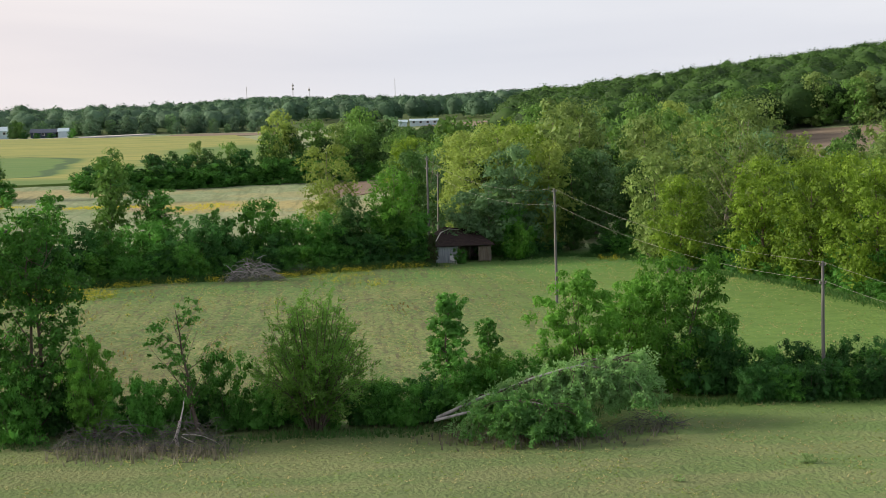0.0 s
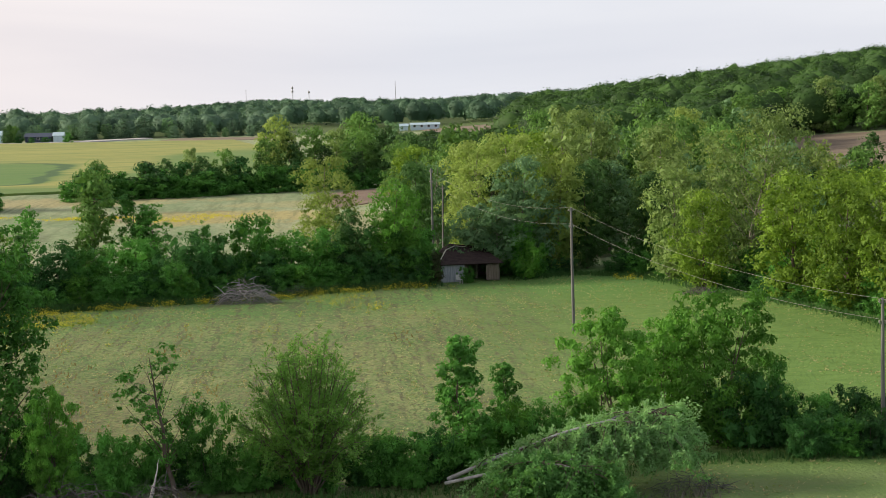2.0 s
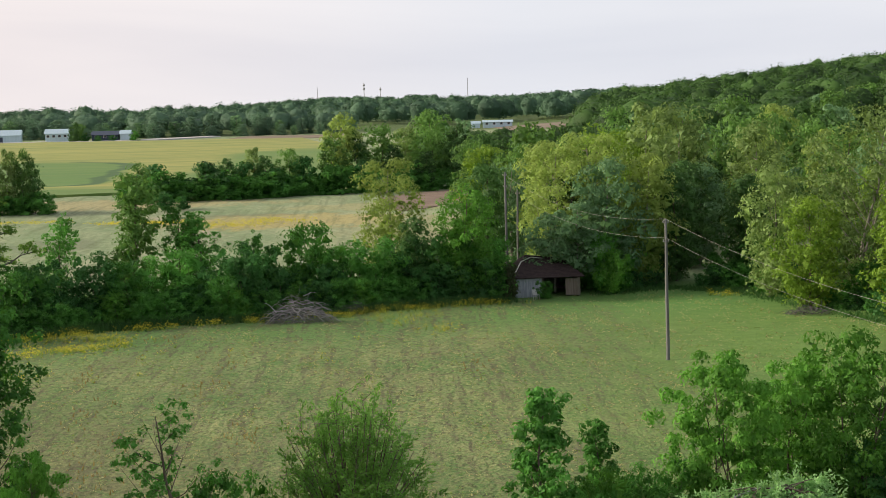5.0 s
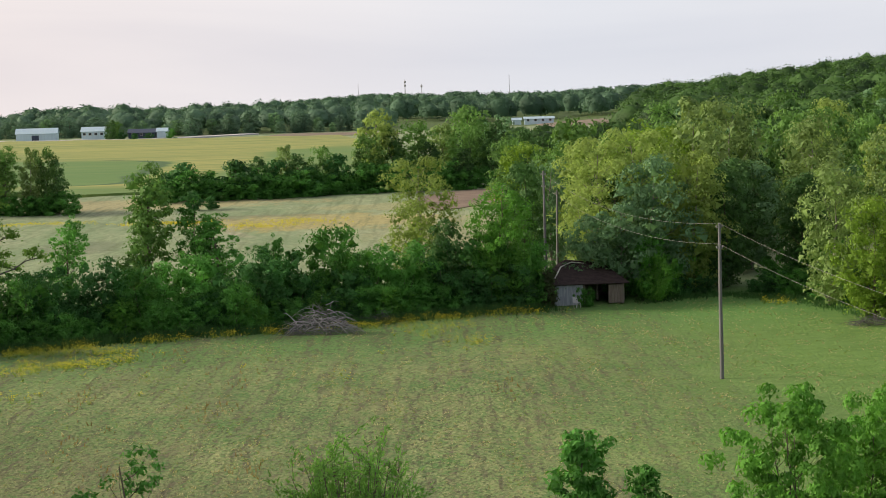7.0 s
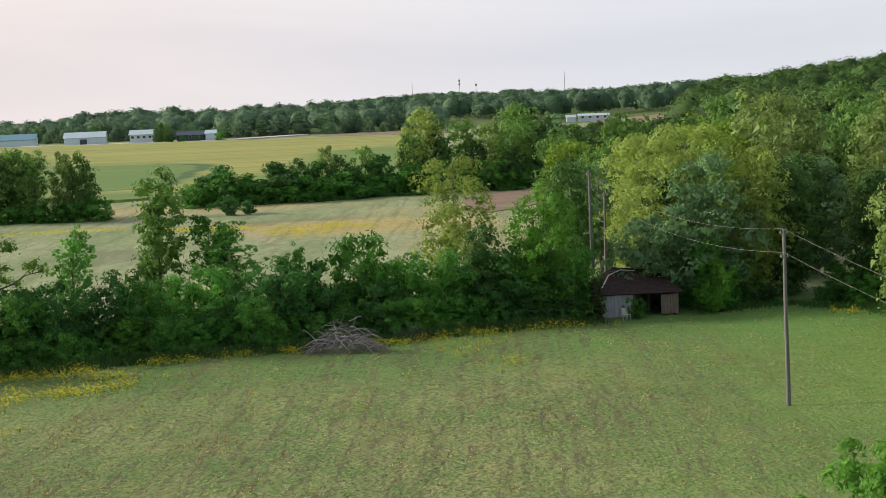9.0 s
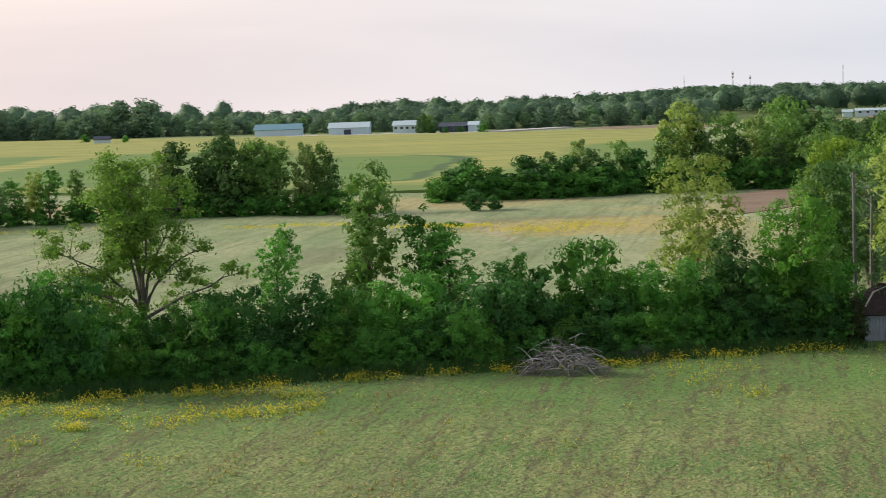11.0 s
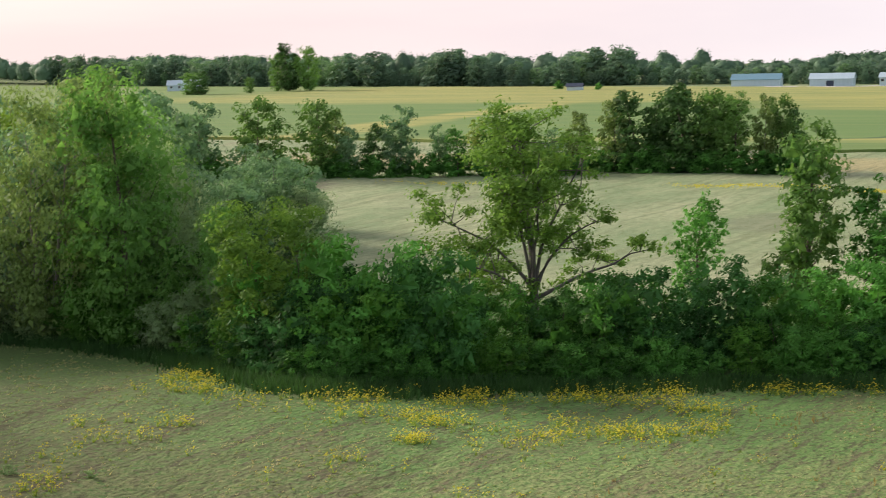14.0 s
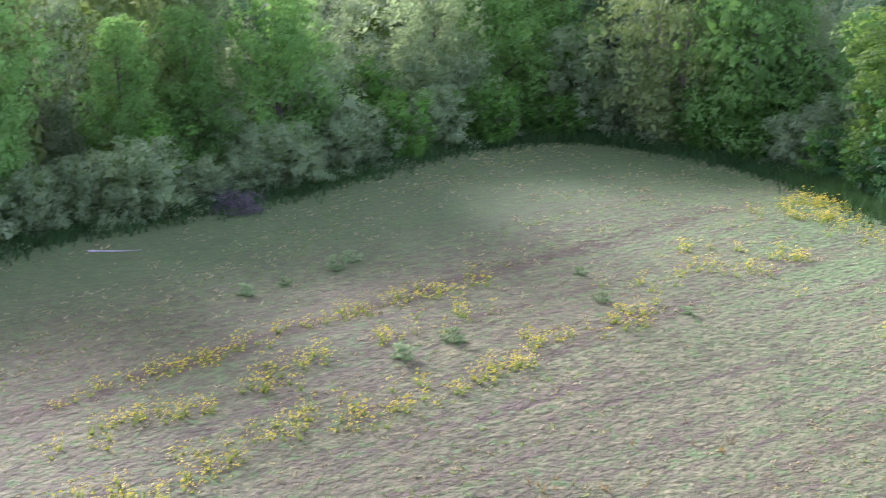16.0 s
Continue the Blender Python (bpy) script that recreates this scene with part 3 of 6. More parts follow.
def tree_data(seed, H, W, bare=0.2, shape="round", limbs=34, n=4200, leaf=0.26, stems=1, clump=0.085, gaps=0.15, wood=0.018, lean=0.05, droop=0.0, inner=True, bones=1, fork=0.06, foot=0.4, dense=0.32):
    """Arrays of a tree's wood and of its foliage. bare: the share of the height below the crown; gaps: the share of limbs that carry no leaves."""
    rng = np.random.default_rng(seed)
    tubes, spots = [], []
    for s in range(stems):
        a = rng.uniform(0, 6.28)
        off = np.array([math.cos(a), math.sin(a), 0]) * (0.0 if stems == 1 else 0.12 * W)
        tip = off * 2.2 + np.array([rng.normal() * lean * H, rng.normal() * lean * H, H * (0.93 if stems == 1 else rng.uniform(0.7, 0.93))])
        t = np.linspace(0, 1, 7)[:, None]
        wob = rng.normal(size=(7, 3)) * 0.012 * H * (t > 0)
        path = off * foot * (1 - t) + tip * t + wob - (0, 0, 0.15) * (1 - t)
        r0 = wood * H / math.sqrt(stems)
        tubes.append(tube(path, r0 * np.linspace(1, 0.12, 7), 6))
        for k in range(max(4, limbs // stems)):
            h = bare + (1 - bare) * (k + rng.uniform(0.1, 0.9)) / max(4, limbs // stems)
            tt = (h - bare) / (1 - bare)
            rad = 0.5 * W * PROFILE[shape](np.array(tt)) * rng.uniform(0.35, 1.0) ** 0.6
            ang = k * 2.4 + rng.normal() * 0.5
            end = np.array([math.cos(ang) * rad, math.sin(ang) * rad, h * H]) + path[-1] * (1, 1, 0) * h
            z0 = max(fork * H, h * H - rad * rng.uniform(0.5, 1.1) - 0.05 * H)
            i = min(5.99, max(0.0, z0 / tip[2] * 6))
            start = path[int(i)] * (1 - i % 1) + path[int(i) + 1] * (i % 1)
            midp = (start + end) / 2 + (0, 0, -0.04 * H) + rng.normal(size=3) * 0.02 * H
            q = np.linspace(0, 1, 4)[:, None]
            limb = start * (1 - q) ** 2 + 2 * midp * q * (1 - q) + end * q ** 2
            limb[:, 2] -= (droop * rad * q ** 2)[:, 0]
            if k % bones == 0:
                tubes.append(tube(limb, r0 * 0.38 * (1 - h * 0.6) * np.linspace(1, 0.15, 4), 3))
            if rng.random() > gaps:
                if not inner:
                    for q1 in np.arange(0.4, 1.01, 0.12):
                        spots.append((start * (1 - q1) ** 2 + 2 * midp * q1 * (1 - q1) + end * q1 ** 2 + rng.normal(size=3) * 0.03 * H, rng.uniform(0.5, 1.1)))
                    continue
                spots.append((limb[-1], 1.0))
                spots.append((limb[2] + rng.normal(size=3) * 0.035 * H, 0.9))
                if inner and rad > 0.25 * W:
                    spots.append((limb[1] + rng.normal(size=3) * 0.045 * H, 0.7))
    per = max(6, n // len(spots))
    C, OUT, HEART, HSIZE = [], [], [], []
    hearts = 14 if n >= 9000 else 6
    for p, w in spots:
        r = clump * H * w * rng.uniform(0.6, 1.45)
        HEART.append(p + rng.normal(size=(hearts, 3)) * r * (0.3, 0.3, 0.2) - (0, 0, 0.15 * r))
        HSIZE.append(np.full(hearts, np.minimum(r * dense, 0.34) * (1.0 if hearts > 6 else 1.7)))
        d = rng.normal(size=(per, 3))
        d /= np.linalg.norm(d, axis=1)[:, None]
        d[:, 2] = np.where((d[:, 2] < -0.1) & (rng.random(per) < 0.85), -d[:, 2], d[:, 2]) * 0.72
        C.append(p + d * r * (1 - 0.42 * rng.random(per) ** 2.4)[:, None] * rng.uniform(0.75, 1.3, 3))
        OUT.append(d)
    C, OUT = np.concatenate(C), np.concatenate(OUT)
    keep = C[:, 2] > 0.05
    crown = [leaves(rng, C[keep], leaf, OUT[keep], 2.6, 0.36)]
    if dense:
        HEART, HSIZE = np.concatenate(HEART), np.concatenate(HSIZE)
        keep = HEART[:, 2] > HSIZE * 0.8
        crown.append(leaves(rng, HEART[keep], HSIZE[keep], None, 0, 0.5))
    return gather(tubes), gather(crown)


def tree_kind(name, seed, leaf_mat, bark=None, label="", category="tree", **k):
    """A tree or shrub at the origin: an Empty with its trunk and crown. It is the model for copies."""
    wood, crown = tree_data(seed, **k)
    e = new(name)
    shrub = category == "shrub"
    piece("stem" if shrub else "trunk", quick_mesh(name + "_wood", *wood, True, bark or BARK), e)
    piece("foliage" if shrub else "crown", quick_mesh(name + "_leaves", *crown, False, leaf_mat), e)
    return tagged(e, label, category)


def plant(model, x, y, s=1.0, turn=None, wide=1.0, label="", group="", first=False, sink=0.0):
    """A copy of a tree model on the ground at x, y."""
    turn = random.uniform(0, 360) if turn is None else turn
    m = Matrix.LocRotScale((x, y, float(height(x, y)) - sink), Euler((0, 0, radians(turn))), (s * wide, s * wide, s))
    ob = copy_thing(model, m)
    return tagged(ob, label, "", group)


def discard(model):
    for o in (*model.children_recursive, model):
        bpy.data.objects.remove(o)


# ---- land ----
def steps(lo, hi, fine_lo, fine_hi, step, grow=1.16):
    v = list(np.arange(fine_lo, fine_hi + 0.01, step))
    d = step
    while v[-1] < hi:
        d *= grow
        v.append(v[-1] + d)
    d = step
    while v[0] > lo:
        d *= grow
        v.insert(0, v[0] - d)
    return np.array(v)


ground_me = grid_mesh("ground", steps(-4200, 4200, -110, 110, 2.0), steps(-800, 4600, -60, 260, 2.0))
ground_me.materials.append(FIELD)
ground = tagged(new("ground", ground_me), "mown hay field and pale meadow, straw and green grass", "field", kind="structure")


def patch(name, outline, mat, lift, label, category, step=6.0, skirt=0.3):
    """A sheet that follows the land inside an outline, standing lift above it."""
    bm = bmesh.new()
    o = [Vector((x, y, 0)) for x, y in outline]
    bm.faces.new([bm.verts.new(p) for p in o])
    xs, ys = [p.x for p in o], [p.y for p in o]
    for axis, lo, hi in ((0, min(xs), max(xs)), (1, min(ys), max(ys))):
        for k in range(1, int((hi - lo) / step)):
            co, no = [0, 0, 0], [0, 0, 0]
            co[axis], no[axis] = lo + k * step, 1
            bmesh.ops.bisect_plane(bm, geom=bm.verts[:] + bm.edges[:] + bm.faces[:], plane_co=co, plane_no=no)
    rim = bmesh.ops.extrude_edge_only(bm, edges=[e for e in bm.edges if e.is_boundary])
    low = {v for v in rim["geom"] if isinstance(v, bmesh.types.BMVert)}
    for v in bm.verts:
        v.co.z = float(height(v.co.x, v.co.y)) + (-skirt if v in low else lift)
    bmesh.ops.recalc_face_normals(bm, faces=bm.faces[:])
    me = bpy.data.meshes.new(name)
    bm.to_mesh(me)
    bm.free()
    me.materials.append(mat)
    return tagged(new(name, me), label, category, kind="structure")


patch("grain_field", [(-420, 300), (-240, 262), (-160, 262), (-110, 250), (-62, 238), (-38, 240), (-12, 262), (0, 330), (-20, 450), (-36, 548), (-100, 558), (-190, 582), (-240, 600), (-380, 642), (-620, 700), (-700, 480)],
      CROP, 0.5, "rolling field of ripening grain in green and yellow bands", "crop field", 12.0)
patch("ploughed_strip", [(-66, 566), (-34, 556), (-14, 560), (-20, 590), (-60, 596)], PLOUGHED, 0.15, "bare brown ploughed strip beyond the grain", "field", 12.0)
patch("ploughed_meadow", [(-4.2, 213), (-1, 223), (3, 228), (11, 231), (24, 236), (26, 214), (12, 204), (3, 191), (-0.8, 184), (-3.4, 198)], PLOUGHED_RED, 0.12, "bare reddish-brown ploughed patch in the meadow", "field", 6.0)
patch("ploughed_hillside", [(82, 240), (108, 234), (136, 306), (106, 316)], PLOUGHED, 0.2, "bare tan field on the wooded hillside", "field", 8.0)
patch("ploughed_hilltop", [(40, 560), (62, 560), (66, 640), (38, 640)], PLOUGHED, 0.2, "bare tan field below the far ridge", "field", 10.0)

patch("gravel_road", [(-176, 573), (-140, 566), (-103, 560), (-86, 574), (-70, 596), (-74, 600), (-92, 582), (-106, 567), (-140, 573), (-175, 580)], GRAVEL, 0.5, "pale gravel farm road and yard beside the sheds", "road", 12.0)

# ---- far woods ----
def woods(name, places, label, H=(8, 13), W=(7, 11), n=95, leaf=1.0, mat=None, seed=1):
    """Many lumpy crowns with loose leaf clumps on them, joined: woods too far off to count."""
    rng = np.random.default_rng(seed)
    C, OUT, lumps = [], [], []
    nu, nv = (13, 8) if n > 200 else (9, 6)
    th = np.linspace(0, 2 * np.pi, nu, endpoint=False)
    ph = np.linspace(0.05, 2.6, nv)
    P, T = np.meshgrid(ph, th, indexing="ij")
    ball = np.stack([np.sin(P) * np.cos(T), np.sin(P) * np.sin(T), np.cos(P)], -1).reshape(-1, 3)
    a, b = np.meshgrid(np.arange(nv - 1), np.arange(nu), indexing="ij")
    quads = np.stack([a * nu + b, (a + 1) * nu + b, (a + 1) * nu + (b + 1) % nu, a * nu + (b + 1) % nu], -1).reshape(-1, 4)
    tris = np.concatenate([quads[:, [0, 1, 2]], quads[:, [0, 2, 3]]])

    def skirt(d):
        """Below its middle a crown keeps its width down to the ground."""
        q = np.where(d[:, 2] < 0, np.maximum(1e-3, np.hypot(d[:, 0], d[:, 1])) ** -0.75, 1.0)
        return d * np.stack([q, q, np.ones(len(d))], -1)

    for x, y in places:
        h, w = rng.uniform(*H), rng.uniform(*W)
        lobes = rng.normal(size=(9, 3))
        lobes[:, 2] = np.abs(lobes[:, 2])
        lobes /= np.linalg.norm(lobes, axis=1)[:, None]
        tall = rng.uniform(0.6, 1.0, 9)

        def bump(d):
            return 0.76 + 0.32 * np.max(np.clip(d @ lobes.T, 0, 1) ** 6 * tall, axis=1)

        size, mid = np.array((w / 2, w / 2, h * 0.5)), np.array((x, y, float(height(x, y)) + h * 0.52))
        lumps.append((skirt(ball) * (bump(ball) * 0.86 + 0.05 * rng.normal(size=len(ball)))[:, None] * size + mid, tris))
        d = rng.normal(size=(n, 3))
        d /= np.linalg.norm(d, axis=1)[:, None]
        d[:, 2] = np.where((d[:, 2] < 0) & (rng.random(n) < 0.6), -d[:, 2], d[:, 2])
        C.append(skirt(d) * (bump(d) - 0.03 + 0.055 * rng.normal(size=n))[:, None] * size + mid)
        OUT.append(d)
    V, F = leaves(rng, np.concatenate(C), leaf, np.concatenate(OUT), 1.2, 0.5)
    V, F = gather(lumps + [(V, F)])
    return tagged(new(name, quick_mesh(name, V, F, False, mat or LEAF_FAR)), label, "woods", kind="stuff")


def fan(seed, az0, az1, r0, r1, count, avoid=None):
    """Places spread over a sector: degrees right of +y and metres from the start of the walk."""
    rng = np.random.default_rng(seed)
    out = []
    while len(out) < count:
        a, r = radians(rng.uniform(az0, az1)), math.sqrt(rng.uniform(r0 * r0, r1 * r1))
        x, y = r * math.sin(a), -94 + r * math.cos(a)
        if not (avoid and avoid(x, y)):
            out.append((x, y))
    return out


def along(line, step, out=0.0, centre=(-40, 20)):
    """Places along a line every step metres, moved out from the field's centre."""
    places = []
    left = 0.0
    for (x0, y0), (x1, y1) in zip(line, line[1:]):
        d = math.hypot(x1 - x0, y1 - y0)
        while left < d:
            x, y = x0 + (x1 - x0) * left / d, y0 + (y1 - y0) * left / d
            nx, ny = (y1 - y0) / d, -(x1 - x0) / d
            if nx * (x - centre[0]) + ny * (y - centre[1]) < 0:
                nx, ny = -nx, -ny
            places.append((x + nx * out, y + ny * out))
            left += step
        left -= d
    return places


def in_clear(x, y):
    """Whether a place lies in one of the bare fields between the woods."""
    right, r = math.degrees(math.atan2(x, y + 94)), math.hypot(x, y + 94)
    return (13.6 < right < 18.8 and 325 < r < 428) or (36 < x < 70 and 540 < y < 645)


woods("hill_woods", fan(1, 6, 24, 395, 640, 700, in_clear), "dense green broadleaf woods covering the far hill", (9, 13.5), (11, 16), 430, 0.46, seed=2)
woods("hill_woods", fan(11, 0.4, 6.0, 402, 470, 46), "low green woods in the hollow before the hill", (6, 7.6), (8, 12), 230, 0.5, LEAF_FAR, seed=12)
woods("ridge_woods", fan(3, -13, 12, 780, 1480, 1050), "distant wooded ridge, its green dulled bluish as haze", (7, 13), (9, 15), 190, 0.85, LEAF_HAZY, seed=4)


def belt(line, rows):
    """Rows of trees behind a line, jittered."""
    rng = np.random.default_rng(9)
    return [(x + rng.normal() * 2.6, y + rng.normal() * 2.2) for out, step in rows for x, y in along(line, step, out, (-150, 300))]


VILLAGE = [(-250, 640), (-190, 622), (-140, 612), (-95, 600), (-60, 604), (-20, 606)]
UPLAND = [(-620, 730), (-540, 700), (-380, 652), (-320, 640), (-250, 634)]
woods("village_woods", belt(VILLAGE, ((20, 8), (36, 9), (60, 10), (90, 12), (125, 14))), "dark tree belt behind the farm sheds", (6, 10.5), (8, 13), 230, 0.6, LEAF_BELT_HAZY, seed=6)
woods("village_woods", [p for p in belt([(-860, 810), (-620, 730)], ((0, 7), (9, 8))) + belt(UPLAND, ((18, 8), (32, 9), (55, 10), (90, 13))) if math.hypot(p[0] + 300, p[1] - 668) > 9 and math.hypot(p[0] + 272, p[1] - 690) > 9], "dark tall tree belt behind the grain field", (9.5, 16), (9, 15), 250, 0.62, LEAF_BELT_HAZY, seed=7)

# ---- tree and shrub models ----
LEAF_ASH = foliage_mat("leaf_ash", (0.042, 0.105, 0.02), (0.165, 0.31, 0.058), 0.42)
BARK_ASH = plain_mat("bark_ash", (0.07, 0.065, 0.06), (0.18, 0.17, 0.155), 3.0, 0.9, 0.02, (1, 1, 0.2))
SHRUB = dict(category="shrub", gaps=0.0, bones=3)
TH1 = tree_kind("shrub", 11, LEAF, H=4.5, W=5.2, bare=0.03, shape="dome", limbs=33, n=6000, leaf=0.14, stems=3, clump=0.152, label="dense green hedge shrub with leaves to the ground", **SHRUB)
TH2 = tree_kind("shrub", 12, LEAF_DARK, H=4.8, W=4.6, bare=0.03, shape="round", limbs=33, n=6000, leaf=0.14, stems=3, clump=0.152, label="dense dark green hedge shrub, leafy to the ground", **SHRUB)
TH3 = tree_kind("shrub", 13, LEAF, H=3.4, W=4.8, bare=0.02, shape="dome", limbs=29, n=6000, leaf=0.14, stems=4, clump=0.183, label="low spreading green shrub in the hedge", **SHRUB)
TH4 = tree_kind("shrub", 17, LEAF_BRIGHT, H=4.4, W=4.4, bare=0.04, shape="round", limbs=31, n=6000, leaf=0.14, stems=3, clump=0.146, label="bright green leafy shrub in the hedge", **SHRUB)
TW1 = tree_kind("shrub", 16, LEAF_LIFTED, H=4.6, W=5.0, bare=0.03, shape="dome", limbs=33, n=6000, leaf=0.14, stems=3, clump=0.152, label="pale green leafy shrub at the wood edge, lightened against shade", **SHRUB)
TB1 = tree_kind("shrub", 14, LEAF, H=4.6, W=5.2, bare=0.03, shape="dome", limbs=15, n=2200, leaf=0.32, stems=2, clump=0.183, label="green shrub in the thick of the hedge", **SHRUB)
TB2 = tree_kind("shrub", 15, LEAF_DARK, H=4.6, W=5.0, bare=0.03, shape="round", limbs=15, n=2200, leaf=0.32, stems=2, clump=0.183, label="dark green shrub in the thick of the hedge", **SHRUB)
BR1 = tree_kind("broadleaf_tree", 21, LEAF_OAK, H=11, W=8.0, bare=0.10, shape="round", bones=2, limbs=35, n=7600, leaf=0.23, clump=0.116, gaps=0.05, label="broad green deciduous tree with full crown")
BR2 = tree_kind("broadleaf_tree", 22, LEAF_OAK_DARK, H=11, W=7.0, bare=0.10, shape="spread", bones=2, limbs=33, n=7600, leaf=0.23, clump=0.116, gaps=0.05, label="dark green deciduous tree with dense crown")
YE1 = tree_kind("maple_tree", 31, LEAF_YELLOW, H=10.5, W=8.5, bare=0.05, shape="round", limbs=37, n=11500, leaf=0.20, clump=0.110, gaps=0.0, label="bright yellow-green tree with a full leafy crown")
YE2 = tree_kind("maple_tree", 32, LEAF_YELLOW, H=10.5, W=8.0, bare=0.08, shape="round", bones=2, limbs=32, n=7600, leaf=0.23, clump=0.122, gaps=0.0, label="yellow-green tree standing in the wood")
OL1 = tree_kind("sycamore_tree", 41, LEAF_OLIVE, BARK_PALE, H=15, W=12.5, bare=0.07, shape="round", limbs=74, n=17000, leaf=0.19, clump=0.082, gaps=0.05, stems=2, label="tall olive-green tree with pale bark and airy crown")
OL2 = tree_kind("sycamore_tree", 42, LEAF_OLIVE, BARK_PALE, H=13, W=9.0, bare=0.10, shape="spread", bones=2, limbs=35, n=7600, leaf=0.23, clump=0.098, gaps=0.06, label="olive-green tree with pale bark in the wood")
GR1 = tree_kind("willow_tree", 51, LEAF_GREY, BARK_PALE, H=11, W=8, bare=0.10, shape="round", bones=2, limbs=35, n=7600, leaf=0.23, clump=0.104, gaps=0.08, droop=0.3, label="grey-green willow with pale limbs")
CO1 = tree_kind("poplar_tree", 61, LEAF_OAK, H=12, W=4.2, bare=0.12, shape="column", limbs=33, n=5600, leaf=0.21, clump=0.073, gaps=0.04, label="slender upright green tree with a narrow crown")
SA1 = tree_kind("sapling_tree", 71, LEAF, H=8, W=4.2, bare=0.3, shape="round", limbs=32, n=3200, leaf=0.15, clump=0.05, gaps=0.15, dense=0.3, inner=False, label="thin sapling tree with a sparse crown above the hedge")
PA1 = tree_kind("locust_tree", 81, LEAF_PALE, BARK_PALE, H=12, W=6.2, bare=0.15, shape="round", limbs=37, n=10000, leaf=0.15, clump=0.085, gaps=0.04, label="pale yellow-green tree with a thin feathery crown")
PA2 = tree_kind("locust_tree", 82, LEAF_PALE, BARK_PALE, H=12, W=6.6, bare=0.12, shape="round", bones=2, limbs=31, n=7600, leaf=0.23, clump=0.104, gaps=0.05, label="pale yellow-green tree in the wood")


def ash_tree():
    """A vine-footed trunk that forks into a few rising boughs, with leaf clumps out along them and gaps between."""
    rng = np.random.default_rng(77)
    e = new("ash_tree")
    boughs = [  # heights and sideways reach of each bough: base, bend, end; its turn; its clump size
        (2.2, -0.45, 6.2, -1.5, 10.4, 10, 1.3), (2.3, 0.15, 6.8, 0.7, 12.0, 200, 1.3), (2.4, 0.6, 6.2, 2.2, 10.6, -20, 1.25), (2.9, 2.3, 4.1, 5.0, 5.3, 5, 0.8),
        (2.4, -1.5, 4.2, -3.9, 5.4, 15, 1.25), (3.2, -1.6, 5.6, -4.0, 7.4, -12, 1.15), (3.0, -0.5, 6.6, -2.7, 9.2, 50, 1.2), (2.8, 1.0, 6.0, 3.3, 8.6, 80, 1.1), (2.6, 0.7, 6.2, 2.2, 9.4, 265, 1.1), (3.2, 0.4, 8.0, 0.5, 12.4, 120, 1.15), (2.6, 0.9, 5.4, 3.0, 7.4, -35, 0.9), (2.2, -1.2, 3.6, -3.0, 4.0, -40, 1.0)]
    wood = [tube([(0, 0, -0.2), (0.05, 0, 0.6), (0.0, 0.05, 1.6), (0.0, 0, 2.6), (0.05, 0, 3.9)], [0.46, 0.34, 0.28, 0.24, 0.16], 8)]
    spots = []
    for z0, u1, z1, u2, z2, turn, size in boughs:
        u1, u2 = u1 * 1.12, u2 * 1.22
        c, s = math.cos(radians(turn)), math.sin(radians(turn))
        q = np.linspace(0, 1, 8)[:, None]
        a, b, d = np.array((0, 0, z0)), np.array((u1 * c, u1 * s, z1)), np.array((u2 * c, u2 * s, z2))
        mid = 2 * b - (a + d) / 2
        p = a * (1 - q) ** 2 + 2 * mid * q * (1 - q) + d * q ** 2 + rng.normal(size=(8, 3)) * 0.07 * np.sqrt(q)
        wood.append(tube(p, np.linspace(0.125, 0.025, 8), 6))
        for k in range(12):
            i = rng.uniform(3.3, 7.0)
            s0 = p[int(i)] if i >= 7 else p[int(i)] * (1 - i % 1) + p[int(i) + 1] * (i % 1)
            way = rng.normal(size=3) + (p[-1] - p[3]) * 0.12 + (0, 0, 0.25)
            way /= np.linalg.norm(way)
            end = s0 + way * rng.uniform(0.6, 1.9) * size
            wood.append(tube([s0, (s0 + end) / 2 + rng.normal(size=3) * 0.08, end], [0.035, 0.022, 0.01], 4))
            spots.append((end, size * rng.uniform(0.32, 0.64)))
        spots.append((d, size * 0.6))
    C, OUT = [], []
    for p, r in spots:
        n = int(240 * r)
        d = rng.normal(size=(n, 3))
        C.append(p + d * r * (0.62, 0.62, 0.42) + (0, 0, 0.1))
        OUT.append(d / np.linalg.norm(d, axis=1)[:, None])
    piece("trunk", quick_mesh("ash_wood", *gather(wood), True, BARK_ASH), e, "grey forked trunk and boughs")
    piece("crown", quick_mesh("ash_leaves", *leaves(rng, np.concatenate(C), 0.16, np.concatenate(OUT)), False, LEAF_ASH), e)
    return tagged(e, "tall open-crowned tree with bare forked trunks above the hedge", "tree")


BIG = ash_tree()
NB3 = tree_kind("broadleaf_tree", 27, LEAF_VINE_LIFTED, H=11, W=7.4, bare=0.05, shape="spread", limbs=43, bones=2, n=17000, leaf=0.155, clump=0.104, gaps=0.04, label="tall dark green leafy tree with lit upper boughs")
NB4 = tree_kind("broadleaf_tree", 30, LEAF_BRIGHT, H=10, W=7.0, bare=0.03, shape="round", limbs=46, bones=2, n=13000, leaf=0.16, clump=0.09, gaps=0.08, label="deep green leafy tree beside the shed")
VT1 = tree_kind("vine_clad_tree", 95, LEAF_VINE_TOP, H=9.6, W=7.6, bare=0.04, shape="spread", limbs=40, n=17000, leaf=0.155, stems=2, clump=0.104, gaps=0.05, lean=0.06, label="dark leaning tree wrapped in vines, bright leafy top")
NB1 = tree_kind("broadleaf_tree", 23, LEAF_LIFTED, H=11, W=8.0, bare=0.06, shape="round", limbs=52, bones=2, n=17000, leaf=0.155, clump=0.098, gaps=0.04, label="broad leafy green tree at the wood edge")
